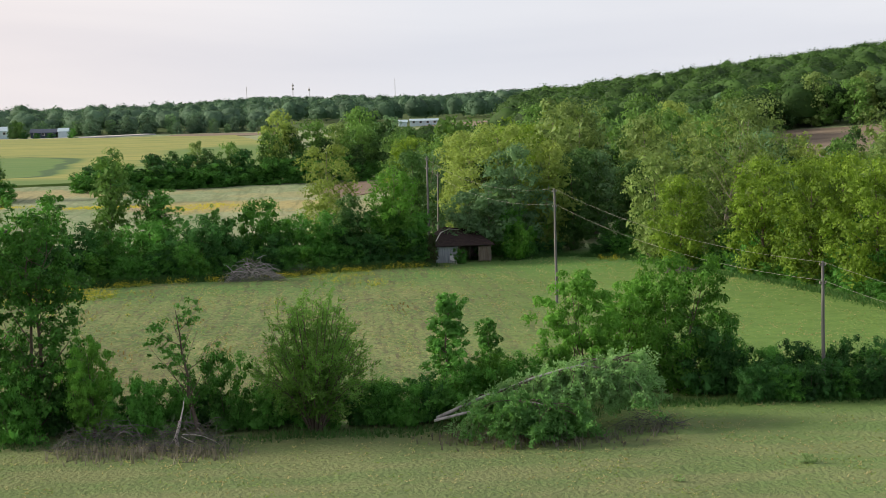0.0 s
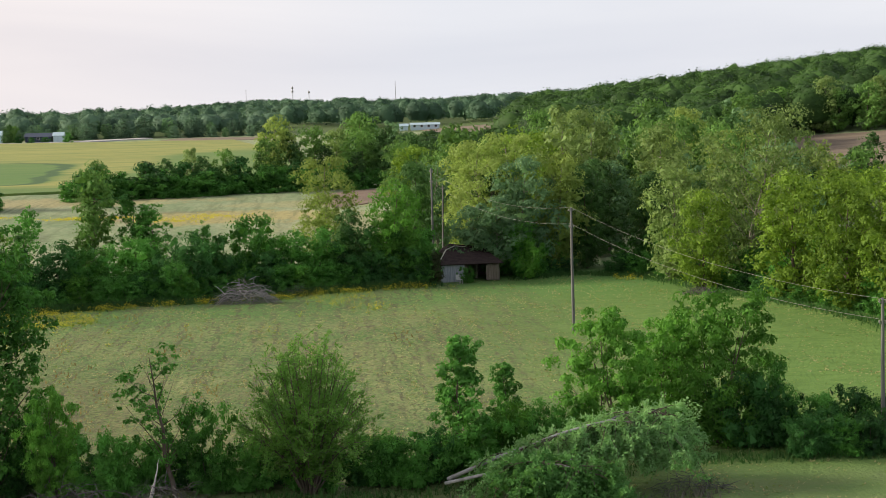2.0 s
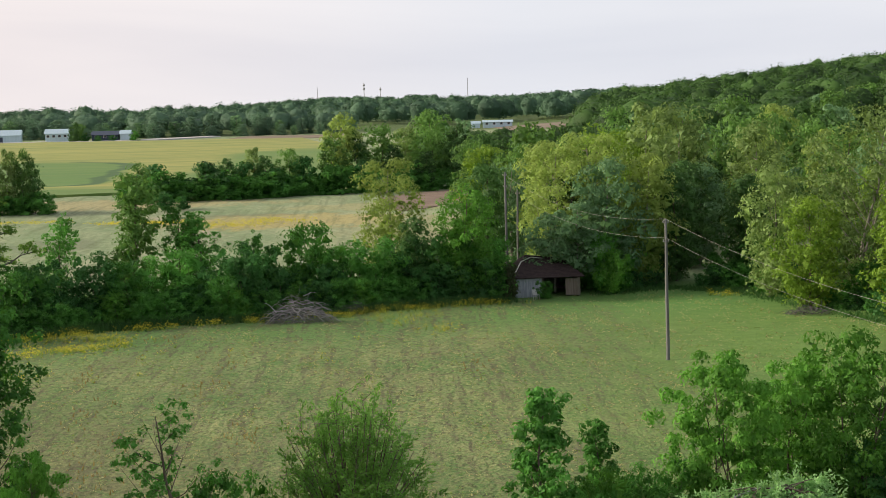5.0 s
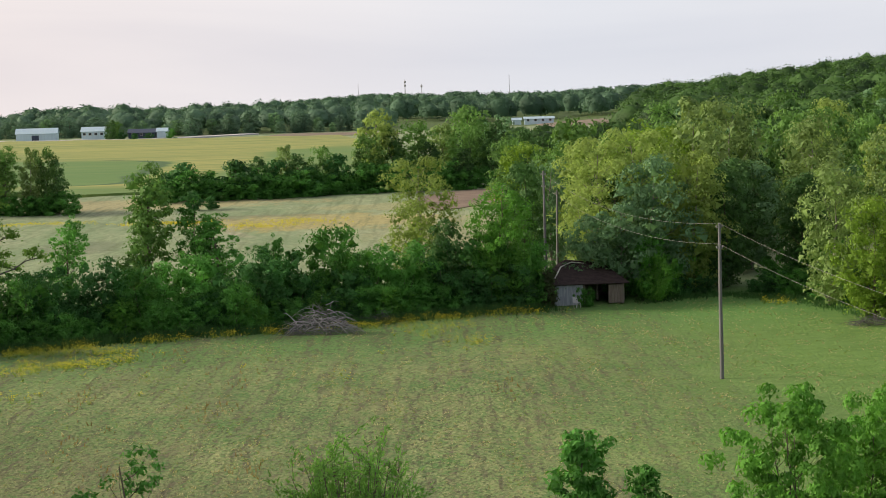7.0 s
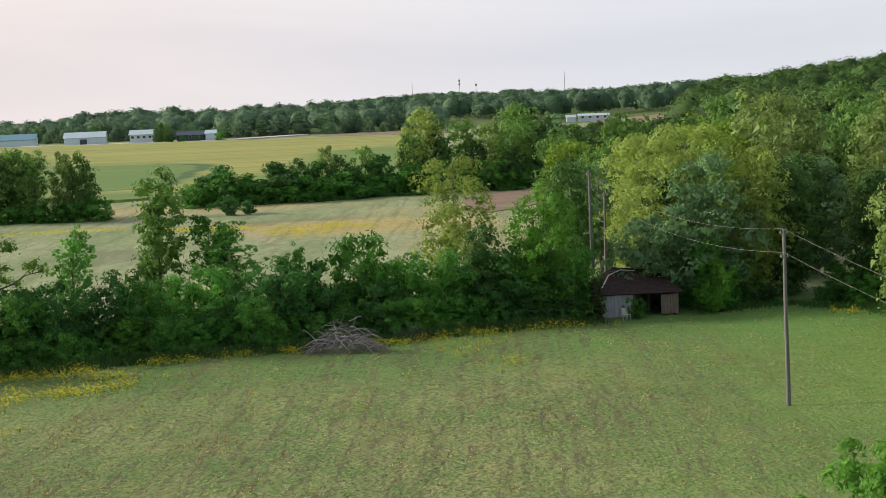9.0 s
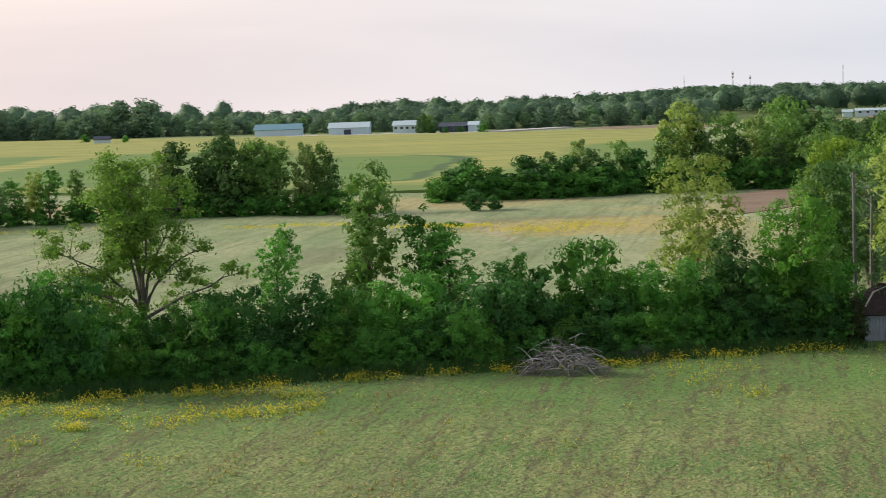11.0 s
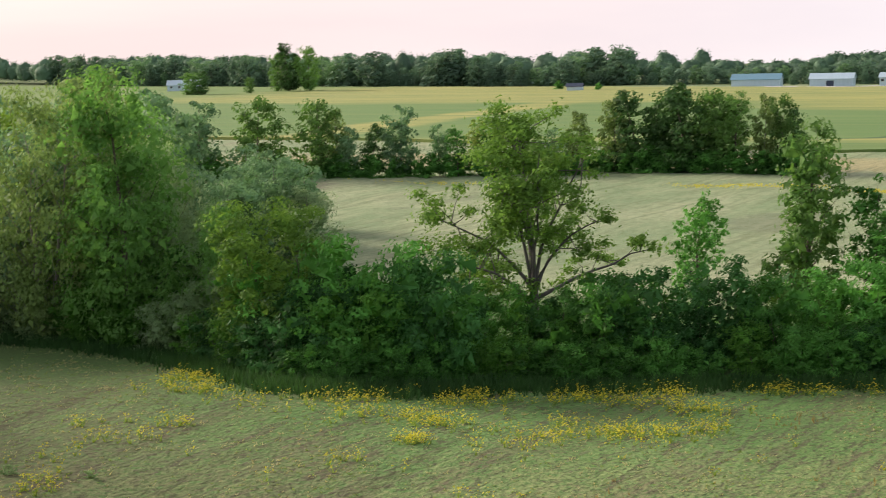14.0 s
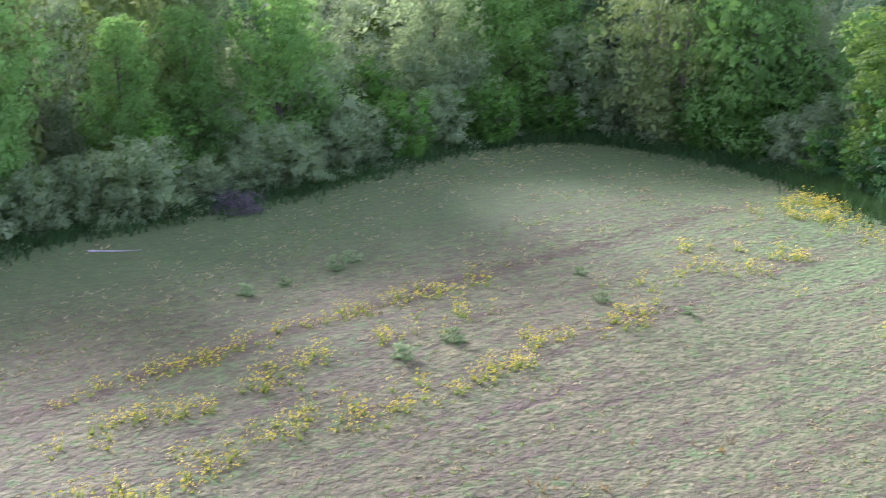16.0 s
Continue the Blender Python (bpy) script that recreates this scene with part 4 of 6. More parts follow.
NB2 = tree_kind("broadleaf_tree", 24, LEAF_VINE_LIFTED, H=11, W=7.4, bare=0.05, shape="spread", limbs=52, bones=2, n=17000, leaf=0.155, clump=0.098, gaps=0.04, label="fresh green leafy tree at the wood edge")
NG1 = tree_kind("willow_tree", 52, LEAF_GREY_LIFTED, BARK_PALE, H=11, W=8, bare=0.08, shape="round", limbs=47, bones=2, n=17000, leaf=0.155, clump=0.098, gaps=0.06, droop=0.3, label="grey-green willow with pale limbs at the wood edge")
FR1 = tree_kind("broadleaf_tree", 25, LEAF_OAK, H=11, W=8.0, bare=0.08, shape="round", limbs=25, bones=3, n=2600, leaf=0.42, clump=0.122, gaps=0.03, label="green deciduous tree in the far wood")
FR2 = tree_kind("broadleaf_tree", 26, LEAF_OAK_DARK, H=11, W=7.2, bare=0.08, shape="spread", limbs=25, bones=3, n=2600, leaf=0.42, clump=0.122, gaps=0.03, label="dark green deciduous tree far off")
FO1 = tree_kind("sycamore_tree", 43, LEAF_OLIVE, BARK_PALE, H=13, W=9.0, bare=0.10, shape="spread", limbs=25, bones=2, n=2900, leaf=0.48, clump=0.104, gaps=0.04, label="olive-green tree far off in the wood")
FY1 = tree_kind("maple_tree", 33, LEAF_YELLOW, H=10.5, W=8.0, bare=0.08, shape="round", limbs=24, bones=3, n=2600, leaf=0.42, clump=0.122, gaps=0.0, label="yellow-green tree far off in the wood")
FG1 = tree_kind("willow_tree", 53, LEAF_GREY, BARK_PALE, H=11, W=8, bare=0.10, shape="round", limbs=24, bones=2, n=2600, leaf=0.42, clump=0.116, gaps=0.05, droop=0.3, label="grey-green willow far off")
FP1 = tree_kind("locust_tree", 83, LEAF_PALE, BARK_PALE, H=12, W=6.6, bare=0.12, shape="round", limbs=24, bones=2, n=2700, leaf=0.42, clump=0.110, gaps=0.05, label="pale yellow-green tree far off")
FB1 = tree_kind("broadleaf_tree", 28, LEAF_BELT_HAZY, H=11, W=9.0, bare=0.04, shape="round", limbs=25, bones=4, n=1300, leaf=0.66, clump=0.134, gaps=0.03, label="deciduous tree in the distant belt, green dulled as haze")
FB2 = tree_kind("broadleaf_tree", 29, LEAF_BELT_HAZY, H=11, W=8.4, bare=0.04, shape="dome", limbs=25, bones=4, n=1300, leaf=0.66, clump=0.134, gaps=0.03, label="dark round-topped tree, leaves hazed for the distant belt")
FAR_KIND = {BR1: FR1, BR2: FR2, OL2: FO1, YE2: FY1, GR1: FG1, PA2: FP1}
MODELS = [FB1, FB2, FR1, FR2, FO1, FY1, FG1, FP1, TH4, TW1, TH1, TH2, TH3, TB1, TB2, BR1, BR2, YE1, YE2, OL1, OL2, GR1, CO1, SA1, PA1, PA2, BIG, VT1, NB3, NB4, NB1, NB2, NG1]


def thicket(name, places, label, category, seed=3):
    """Shrubs in the thick of a hedge, too close-grown to tell apart, joined: x, y, scale, width."""
    rng = np.random.default_rng(seed)
    me = next(c for c in TB1.children if c.name.startswith("foliage")).data
    base = np.empty(len(me.vertices) * 3, np.float32)
    me.vertices.foreach_get("co", base)
    base = base.reshape(-1, 3)
    V = []
    for x, y, k, wide in places:
        a = rng.uniform(0, 6.28)
        c, d = math.cos(a), math.sin(a)
        V.append(base @ np.array([[c, d, 0], [-d, c, 0], [0, 0, 1]]) * (k * wide, k * wide, k) + (x, y, float(height(x, y)) - 0.15))
    V = np.concatenate(V)
    return tagged(new(name, quick_mesh(name, V, np.arange(len(V)).reshape(-1, 3), False, LEAF)), label, category, kind="stuff")


EDGE = [(-60, -6), (-61, 12), (-62.5, 24), (-63.2, 33), (-65.2, 41), (-68, 50), (-68.3, 57), (-65.5, 60.3), (-60, 60.4), (-55.5, 59.8), (-50.5, 57.2), (-46.3, 53.8), (-41, 51.8), (-37, 54.2), (-33, 59), (-24, 64.3), (-15, 67.6), (-6, 71.6), (2, 75.6), (7, 77.6)]
EDGE_RIGHT = [(17, 81), (24, 84), (29, 79), (33.5, 62), (37, 47), (40, 32), (44, 14)]
rnd = random.Random(5)
for line in (EDGE, EDGE_RIGHT):
    for out, step, kinds, lo, hi in ((1.3, 2.1, (TH3, TH1, TH4, TH2, TH3), 0.36, 0.78), (4.0, 2.3, (TH1, TH2, TH4, TH1, TH2), 0.62, 1.32)):
        for x, y in along(line, step, out):
            s = rnd.uniform(lo, hi) * (0.62 if line is EDGE_RIGHT else 1.0)
            model = rnd.choice((TW1, TW1, TH4) if x < -51 else kinds)
            if y > 4 and not (x < -57 and out > 3 and rnd.random() < 0.6):
                plant(model, x + rnd.uniform(-0.6, 0.6), y + rnd.uniform(-0.6, 0.6), s, rnd.uniform(0, 360), 1.0 + (0.25 if s < 0.6 else 0.0), group="hedge shrubs", sink=0.1)

thicket("hedge_thicket", [(x + rnd.uniform(-0.8, 0.8), y + rnd.uniform(-0.8, 0.8), rnd.uniform(0.55, 1.15), 1.0) for line in (EDGE[5:], EDGE_RIGHT) for x, y in along(line, 3.0, 7.0)], "tangled green shrubs in the depth of the hedge", "hedge")

# single trees of the back hedge: model, x, y, scale, turn, width
for model, x, y, s, turn, wide in (
    (BIG, -36.2, 68.6, 1.02, 36, 1.1), (SA1, -30.0, 77.5, 1.0, 10, 1.0), (CO1, -23.6, 77.5, 1.0, 50, 1.0), (SA1, -19.6, 77.0, 1.12, 120, 1.1), (SA1, -17.8, 76.5, 1.0, 200, 1.2),
    (SA1, -13.4, 76.0, 0.8, 300, 0.9), (TH1, -8.6, 77.0, 1.5, 40, 0.8), (PA1, -2.2, 84.0, 1.0, 0, 1.0), (NB4, 4.4, 79.6, 0.92, 70, 0.95), (BR1, 7.6, 140.0, 1.05, 70, 0.9), (YE2, 9.6, 128.0, 1.05, 170, 0.9), (BR1, 12.4, 122.0, 0.98, 20, 0.9), (OL2, 15.4, 122.0, 0.86, 20, 0.8), (PA2, 18.6, 120.0, 0.95, 20, 0.9), (BR1, 14.2, 112.0, 0.9, 130, 0.9), (VT1, -46.0, 58.0, 0.9, 100, 1.06), (TH1, -40.0, 57.5, 1.45, 0, 0.9), (TH2, -37.2, 58.0, 1.3, 60, 0.85), (TH4, -43.0, 56.6, 1.0, 30, 0.9), (TH2, -33.6, 65.5, 0.75, 10, 1.0), (TH1, -37.2, 65.6, 0.9, 10, 0.8), (TH4, -35.0, 66.4, 0.62, 100, 0.9),
    (NB3, -58.8, 62.6, 1.38, 160, 0.9), (OL1, -64.4, 62.0, 0.96, 10, 0.75), (NB1, -55.0, 66.0, 0.7, 10, 0.9), (NB2, -52.0, 62.6, 0.72, 210, 0.8), (NG1, -60.6, 85.0, 0.68, 90, 1.0), (GR1, -65.0, 88.0, 0.85, 40, 0.9), (BR2, -57.0, 72.0, 0.68, 50, 0.9),
    (OL1, 35.4, 69.5, 1.04, 30, 0.95), (YE1, 31.4, 65.5, 0.8, 140, 0.9), (OL2, 30.0, 74.0, 0.8, 200, 0.9), (YE1, 36.6, 55.0, 0.95, 0, 1.0), (YE1, 38.8, 47.0, 0.95, 80, 1.0), (YE1, 41.6, 39.0, 0.97, 160, 1.0), (YE1, 44.4, 31.0, 1.0, 250, 1.0), (YE1, 47, 23, 1.0, 33, 1.0), (YE1, 43.0, 53.0, 0.97, 210, 1.0), (BR2, 27.4, 100.0, 0.92, 40, 1.05), (YE2, 27.6, 138.0, 1.16, 70, 1.0), (PA2, 53.0, 178.0, 1.16, 0, 1.0), (BR2, 23.0, 92.0, 0.8, 140, 1.0), (BR2, 31.0, 88.0, 0.85, 240, 1.0),
    (OL1, 50.0, 52.0, 1.0, 111, 1.0), (OL1, 54.0, 66.0, 0.95, 77, 1.0), (OL1, 52.0, 40.0, 0.95, 7, 1.0),
    (PA1, 13.0, 88.0, 1.05, 0, 1.05), (GR1, 17.5, 84.5, 1.05, 120, 0.9), (PA1, 17.0, 90.0, 1.12, 200, 1.1), (BR2, 24.5, 89.0, 0.9, 20, 0.9), (TH1, 17.2, 82.6, 1.1, 20, 0.8),
):
    plant(model, x, y, s, turn, wide)

# woods along the field's left side, and on past it, unseen, added to cast shade
SIDE = [(-66, -50), (-63.5, -10), (-65, 24), (-67.5, 40), (-70.5, 50), (-70, 62), (-64, 66), (-56, 65)]
for step, out, kinds, lo, hi in ((5.6, 2.2, (NB1, NB2, NG1, NB1, NB2), 0.62, 1.2), (5.0, 7.0, (NG1, FG1, FO1, FG1, FR1), 0.85, 1.12), (7.0, 12.0, (FG1, FO1, FY1, FR1), 0.88, 1.02)):
    for x, y in along(SIDE, step, out):
        if out > 5 and x > -63 and y > 68:
            continue
        plant((rnd.choice(kinds) if y > 2 else FB2), x + rnd.uniform(-1.2, 1.2), y + rnd.uniform(-1.2, 1.2), rnd.uniform(lo, hi), rnd.uniform(0, 360), rnd.uniform(0.72, 0.92), group="wood edge trees")

woods("deep_woods", [(x + 2.5 * math.sin(3 * y), y + 2 * math.sin(2 * x)) for x in range(-130, -82, 7) for y in range(-45, 88, 7)], "deep green woods behind the wood edge", (7, 9), (8, 11), 230, 0.5, LEAF_FAR, seed=15)

# the wood behind the field's far left corner
spots = [(-62.0, 68.0), (-57.0, 72.0), (-52.5, 67.0)]
while len(spots) < 46:
    x, y = rnd.uniform(-105, -48), rnd.uniform(64, 125)
    lim = 0.4 - (y + 12.7) * 0.625
    if lim - 46 < x < lim and all((x - a) ** 2 + (y - b) ** 2 > 20 for a, b in spots):
        spots.append((x, y))
        kind = rnd.choice((BR1, OL2, GR1, GR1, YE2, GR1, PA2))
        rim = x > lim - 15
        kind = GR1 if rim else kind
        plant(FAR_KIND[kind] if y > 92 else kind, x, y, rnd.uniform(0.58, 0.76) if rim else rnd.uniform(0.95, 1.25), rnd.uniform(0, 360), 1.0, group="trees of the corner wood")

# the wood between the shed and the hill
made = []
tries = 0
while len(made) < 120 and tries < 6000:
    tries += 1
    y = rnd.uniform(86, 300)
    lo = np.interp(y, [86, 130, 150, 215, 232, 300], [5, 12, 31, 30, 2, 2])
    hi = (y + 94) * 0.36
    x = rnd.uniform(lo, hi)
    gap = 4.5 + y * 0.012
    if in_clear(x, y) or any((x - a) ** 2 + (y - b) ** 2 < gap * gap for a, b in made):
        continue
    made.append((x, y))
    right = math.degrees(math.atan2(x, y + 94))
    kind = rnd.choice((BR1, BR2, BR2, OL2, YE2, GR1, PA2, BR1, PA2) if y < 165 else (BR1, BR2, BR2, BR2, GR1))
    low = 0.7 if 2.2 < right < 6.4 and y > 195 else 0.66 if 13.8 < math.degrees(math.atan2(x, y + 94)) < 18.2 and y > 70 else 1.0
    plant(FAR_KIND[kind] if y > 118 else kind, x, y, rnd.uniform(0.9, 1.2) * (0.85 if y < 100 else 1.0) * low, rnd.uniform(0, 360), 0.95, group="trees of the wood")

# trees at the upper edge of the bare hillside field
for k in range(16):
    a, r = radians(12.6 + 0.45 * k), 432 + 6 * math.sin(k * 2.3)
    plant((FR1, FR2, FR1, FO1)[k % 4], r * math.sin(a), -94 + r * math.cos(a), (0.8, 1.0, 0.9)[k % 3], k * 50, 1.0, group="hillside trees")

# the front of the tree belt past the grain
for line, low, high in ((VILLAGE, 0.36, 0.8), (UPLAND, 0.55, 1.4)):
    for out, step in ((2, 5.5), (9, 6.5)):
        for x, y in along(line, step, out, (-150, 300)):
            x, y = x + rnd.gauss(0, 2.4), y + rnd.gauss(0, 2.4)
            if math.hypot(x + 300, y - 668) > 8 and math.hypot(x + 272, y - 690) > 8:
                plant(rnd.choice((FB1, FB2, FB1, FB2, FG1)), x, y, low + (high - low) * rnd.random() ** 1.6, rnd.uniform(0, 360), rnd.uniform(0.95, 1.5), group="tree belt", sink=0.2)

# the leafy foot of the meadow hedges
foot = []
for line, low, high in (([(-46, 217), (-30, 222), (-14, 228), (8, 235)], 0.7, 1.05), ([(-87, 196.5), (-54, 197)], 0.5, 0.75), ([(-131, 171), (-118, 179), (-104, 184), (-84, 191)], 0.42, 0.7)):
    foot += [(x + rnd.uniform(-0.6, 0.6), y + rnd.uniform(-0.8, 0.8), rnd.uniform(low, high), 1.3) for x, y in along(line, 2.4)]
thicket("meadow_thicket", foot, "dark low shrubs at the foot of the meadow hedges", "hedge", 5)

# the second hedgerow, the copse and the hedge at the far side of the meadow
for model, x, y, s, wide in (
    (TB2, -44, 220, 0.9, 1.3), (TB2, -41, 221, 1.2, 1.2), (TB1, -38, 221, 0.95, 1.2), (TB2, -35, 222, 1.25, 1.2), (TB1, -32, 224, 1.0, 1.2), (BR2, -31, 226, 0.6, 1.0), (OL2, -26, 229, 0.62, 0.9), (BR1, -34.5, 225, 0.52, 1.0), (TB2, -28, 226, 1.2, 1.1), (TB2, -22, 226, 1.0, 1.3), (TB1, -12, 229, 1.0, 1.3), (TB2, -7, 231, 1.1, 1.3), (BR2, -24, 228, 0.62, 1.0), (BR1, -20, 229, 0.7, 0.9), (TB2, -17, 229, 1.3, 1.1),
    (BR1, -13, 232, 0.85, 0.9), (PA2, -11, 236, 1.12, 0.9), (BR2, -8, 236, 0.95, 0.9), (BR1, -4, 238, 1.0, 1.0), (OL2, 0, 244, 0.8, 1.0), (BR2, -2, 236, 0.7, 1.0), (BR1, 5, 240, 0.95, 1.0), (BR2, 9, 238, 0.75, 1.0), (BR2, 3, 233, 0.6, 1.1),
    (TB2, -117, 566, 0.6, 1.3), (TB2, -112, 565, 0.5, 1.3), (TB2, -107, 565, 0.5, 1.4), (BR2, -121.5, 568, 0.66, 1.0), (BR1, -119, 571, 0.6, 1.0), (TB1, -98.5, 566, 0.8, 1.0), (TB1, -252, 575, 0.7, 1.2), (TB1, -230, 560, 0.6, 1.0),
    (BR2, -374, 582, 1.75, 0.9), (BR1, -366, 584, 1.6, 0.85), (BR1, -381, 584, 1.4, 0.9), (BR1, -379, 560, 0.6, 1.0), (BR2, -390, 540, 0.85, 1.3), (BR1, -398, 545, 0.8, 1.4), (TB2, -37, 198, 0.6, 1.1), (TB2, -34.6, 199, 0.42, 1.2), (GR1, -102.5, 186.5, 0.62, 0.8), (GR1, -113.5, 181.5, 0.6, 0.9), (PA2, -97.5, 188, 0.6, 0.8), (GR1, -88.5, 192.5, 0.55, 0.9), (OL2, -86, 194, 0.6, 0.8),
    (OL2, -82, 198, 0.72, 0.8), (BR2, -79, 199, 0.93, 1.1), (BR2, -75.5, 200, 1.0, 1.05), (BR2, -72, 198, 0.95, 1.1), (BR1, -68.5, 199, 0.92, 1.0), (BR2, -77, 202, 0.9, 1.0), (BR1, -70, 202, 0.88, 1.0), (CO1, -65.5, 198, 0.85, 1.1), (OL2, -62, 199, 0.74, 0.7), (BR1, -59.3, 198, 0.86, 0.6), (BR2, -57.5, 198, 0.72, 0.7),
    (SA1, -95, 187, 0.95, 1.2), (SA1, -99, 185, 0.8, 1.2), (CO1, -92, 190, 0.6, 1.1), (GR1, -107, 184, 0.85, 0.9), (OL2, -116, 183, 0.66, 0.9), (BR2, -111.5, 184, 0.62, 0.9), (BR1, -117, 180, 0.9, 1.0), (BR1, -124, 176, 0.95, 1.0), (GR1, -131, 172, 0.95, 1.0),
):
    plant(FAR_KIND.get(model, model), x, y, s, None, wide, group="meadow hedge")


# ---- the foreground hedge ----
def blades(rng, x, y, h, w, lean=0.5, n=3, z=None):
    """Tufts of n upright triangular blades each."""
    m = len(x)
    z = height(x, y) if z is None else z
    base = np.repeat(np.stack([x, y, z - 0.02], -1), n, 0)
    a = rng.uniform(0, 2 * np.pi, m * n)
    side = np.stack([np.cos(a), np.sin(a), 0 * a], -1)
    hh = np.repeat(h, n) * rng.uniform(0.6, 1.3, m * n)
    base = base + side[:, [1, 0, 2]] * (-1, 1, 0) * rng.normal(size=(m * n, 1)) * w * 1.5
    tip = base + np.stack([rng.normal(size=m * n) * lean, rng.normal(size=m * n) * lean, np.ones(m * n)], -1) * hh[:, None]
    V = np.stack([base - side * w, base + side * w, tip], 1).reshape(-1, 3)
    return V, np.arange(3 * m * n).reshape(-1, 3)


FT = tree_kind("hedge_tree", 101, LEAF, H=12, W=5.8, bare=0.14, shape="column", limbs=60, n=11000, leaf=0.16, stems=2, clump=0.042, gaps=0.10, dense=0.35, inner=False, label="tall slim green tree with twin stems in the hedge")
FS = tree_kind("vine_tree", 102, LEAF, H=6.8, W=4.2, bare=0.34, shape="round", limbs=26, n=2300, leaf=0.12, clump=0.042, gaps=0.2, wood=0.019, lean=0.07, dense=0.3, inner=False, label="half-dead leaning tree with a few leafy tufts")


def sprays(rng, c, axis, size, wide=0.2, loose=0.35):
    """Slender leaves at the places c that point along axis."""
    n = len(c)
    u = axis + rng.normal(size=(n, 3)) * loose
    u /= np.linalg.norm(u, axis=1)[:, None] + 1e-9
    v = np.cross(u, rng.normal(size=(n, 3)))
    v /= np.linalg.norm(v, axis=1)[:, None] + 1e-9
    q = size * rng.uniform(0.65, 1.35, (n, 1))
    V = np.stack([c - v * q * wide, c + v * q * wide, c + u * q], 1).reshape(-1, 3)
    return V, np.arange(3 * n).reshape(-1, 3)


def willow_bush(H=7.2, reach=3.05):
    """Thin stems that fan up from one foot, every one feathered with rising twigs of fine leaves."""
    rng = np.random.default_rng(103)
    e = new("willow_bush")
    wood, C, A = [], [], []
    for k in range(64):
        a, out = k * 2.4 + rng.normal() * 0.2, math.sqrt((k + 0.5) / 64)
        end = np.array((math.cos(a) * reach * out, math.sin(a) * reach * out, H * (0.97 - 0.62 * out ** 2.4) * rng.uniform(0.86, 1.04)))
        start = np.array((math.cos(a) * 0.25 * out, math.sin(a) * 0.25 * out, -0.1))
        bend = (start + end) / 2 + (0, 0, 0.10 * H * out) - (end - start) * (0.12, 0.12, 0) + rng.normal(size=3) * 0.12
        q = np.linspace(0, 1, 8)[:, None]
        stem = start * (1 - q) ** 2 + 2 * bend * q * (1 - q) + end * q ** 2
        wood.append(tube(stem, np.linspace(0.05, 0.008, 8), 5))
        for j in range(15):
            i = rng.uniform(1.3, 6.95)
            root = stem[int(i)] * (1 - i % 1) + stem[int(i) + 1] * (i % 1)
            way = (stem[-1] - stem[-3]) * 0.8 / np.linalg.norm(stem[-1] - stem[-3]) + rng.normal(size=3) * 0.7 + (0, 0, 0.08)
            way /= np.linalg.norm(way)
            tip = root + way * rng.uniform(0.5, 1.15) + rng.normal(size=3) * 0.05
            wood.append(tube([root, tip], [0.012, 0.004], 3))
            t = rng.uniform(0.1, 1.05, (32, 1))
            C.append(root + (tip - root) * t + rng.normal(size=(32, 3)) * 0.075)
            A.append(np.repeat(way[None], 32, 0))
    C, A = np.concatenate(C), np.concatenate(A)
    piece("stem", quick_mesh("willow_stems", *gather(wood), True, BARK), e)
    piece("foliage", quick_mesh("willow_leaves", *sprays(rng, C, A, 0.16, 0.2, 0.5), False, LEAF_GREEN_FINE), e)
    return tagged(e, "round feathery green willow bush with thin stems", "shrub")


WB = willow_bush()
SP = tree_kind("sapling_tree", 104, LEAF, H=6.4, W=5.0, bare=0.12, shape="cone", limbs=46, n=5200, leaf=0.15, clump=0.048, gaps=0.10, wood=0.014, dense=0.35, inner=False, label="open young green tree standing in the hedge")
RB = tree_kind("hedge_tree", 105, LEAF_BRIGHT, H=6.8, W=7.0, bare=0.16, shape="spread", limbs=70, n=14000, leaf=0.15, stems=4, clump=0.073, gaps=0.04, label="broad bushy green tree with many stems")
RD = tree_kind("hedge_tree", 106, LEAF_BRIGHT, H=7.4, W=5.8, bare=0.03, shape="column", limbs=82, n=17000, leaf=0.15, stems=3, clump=0.079, gaps=0.0, label="dense green bushy tree, leafy to the ground")
MODELS += [FT, FS, WB, SP, RB, RD]
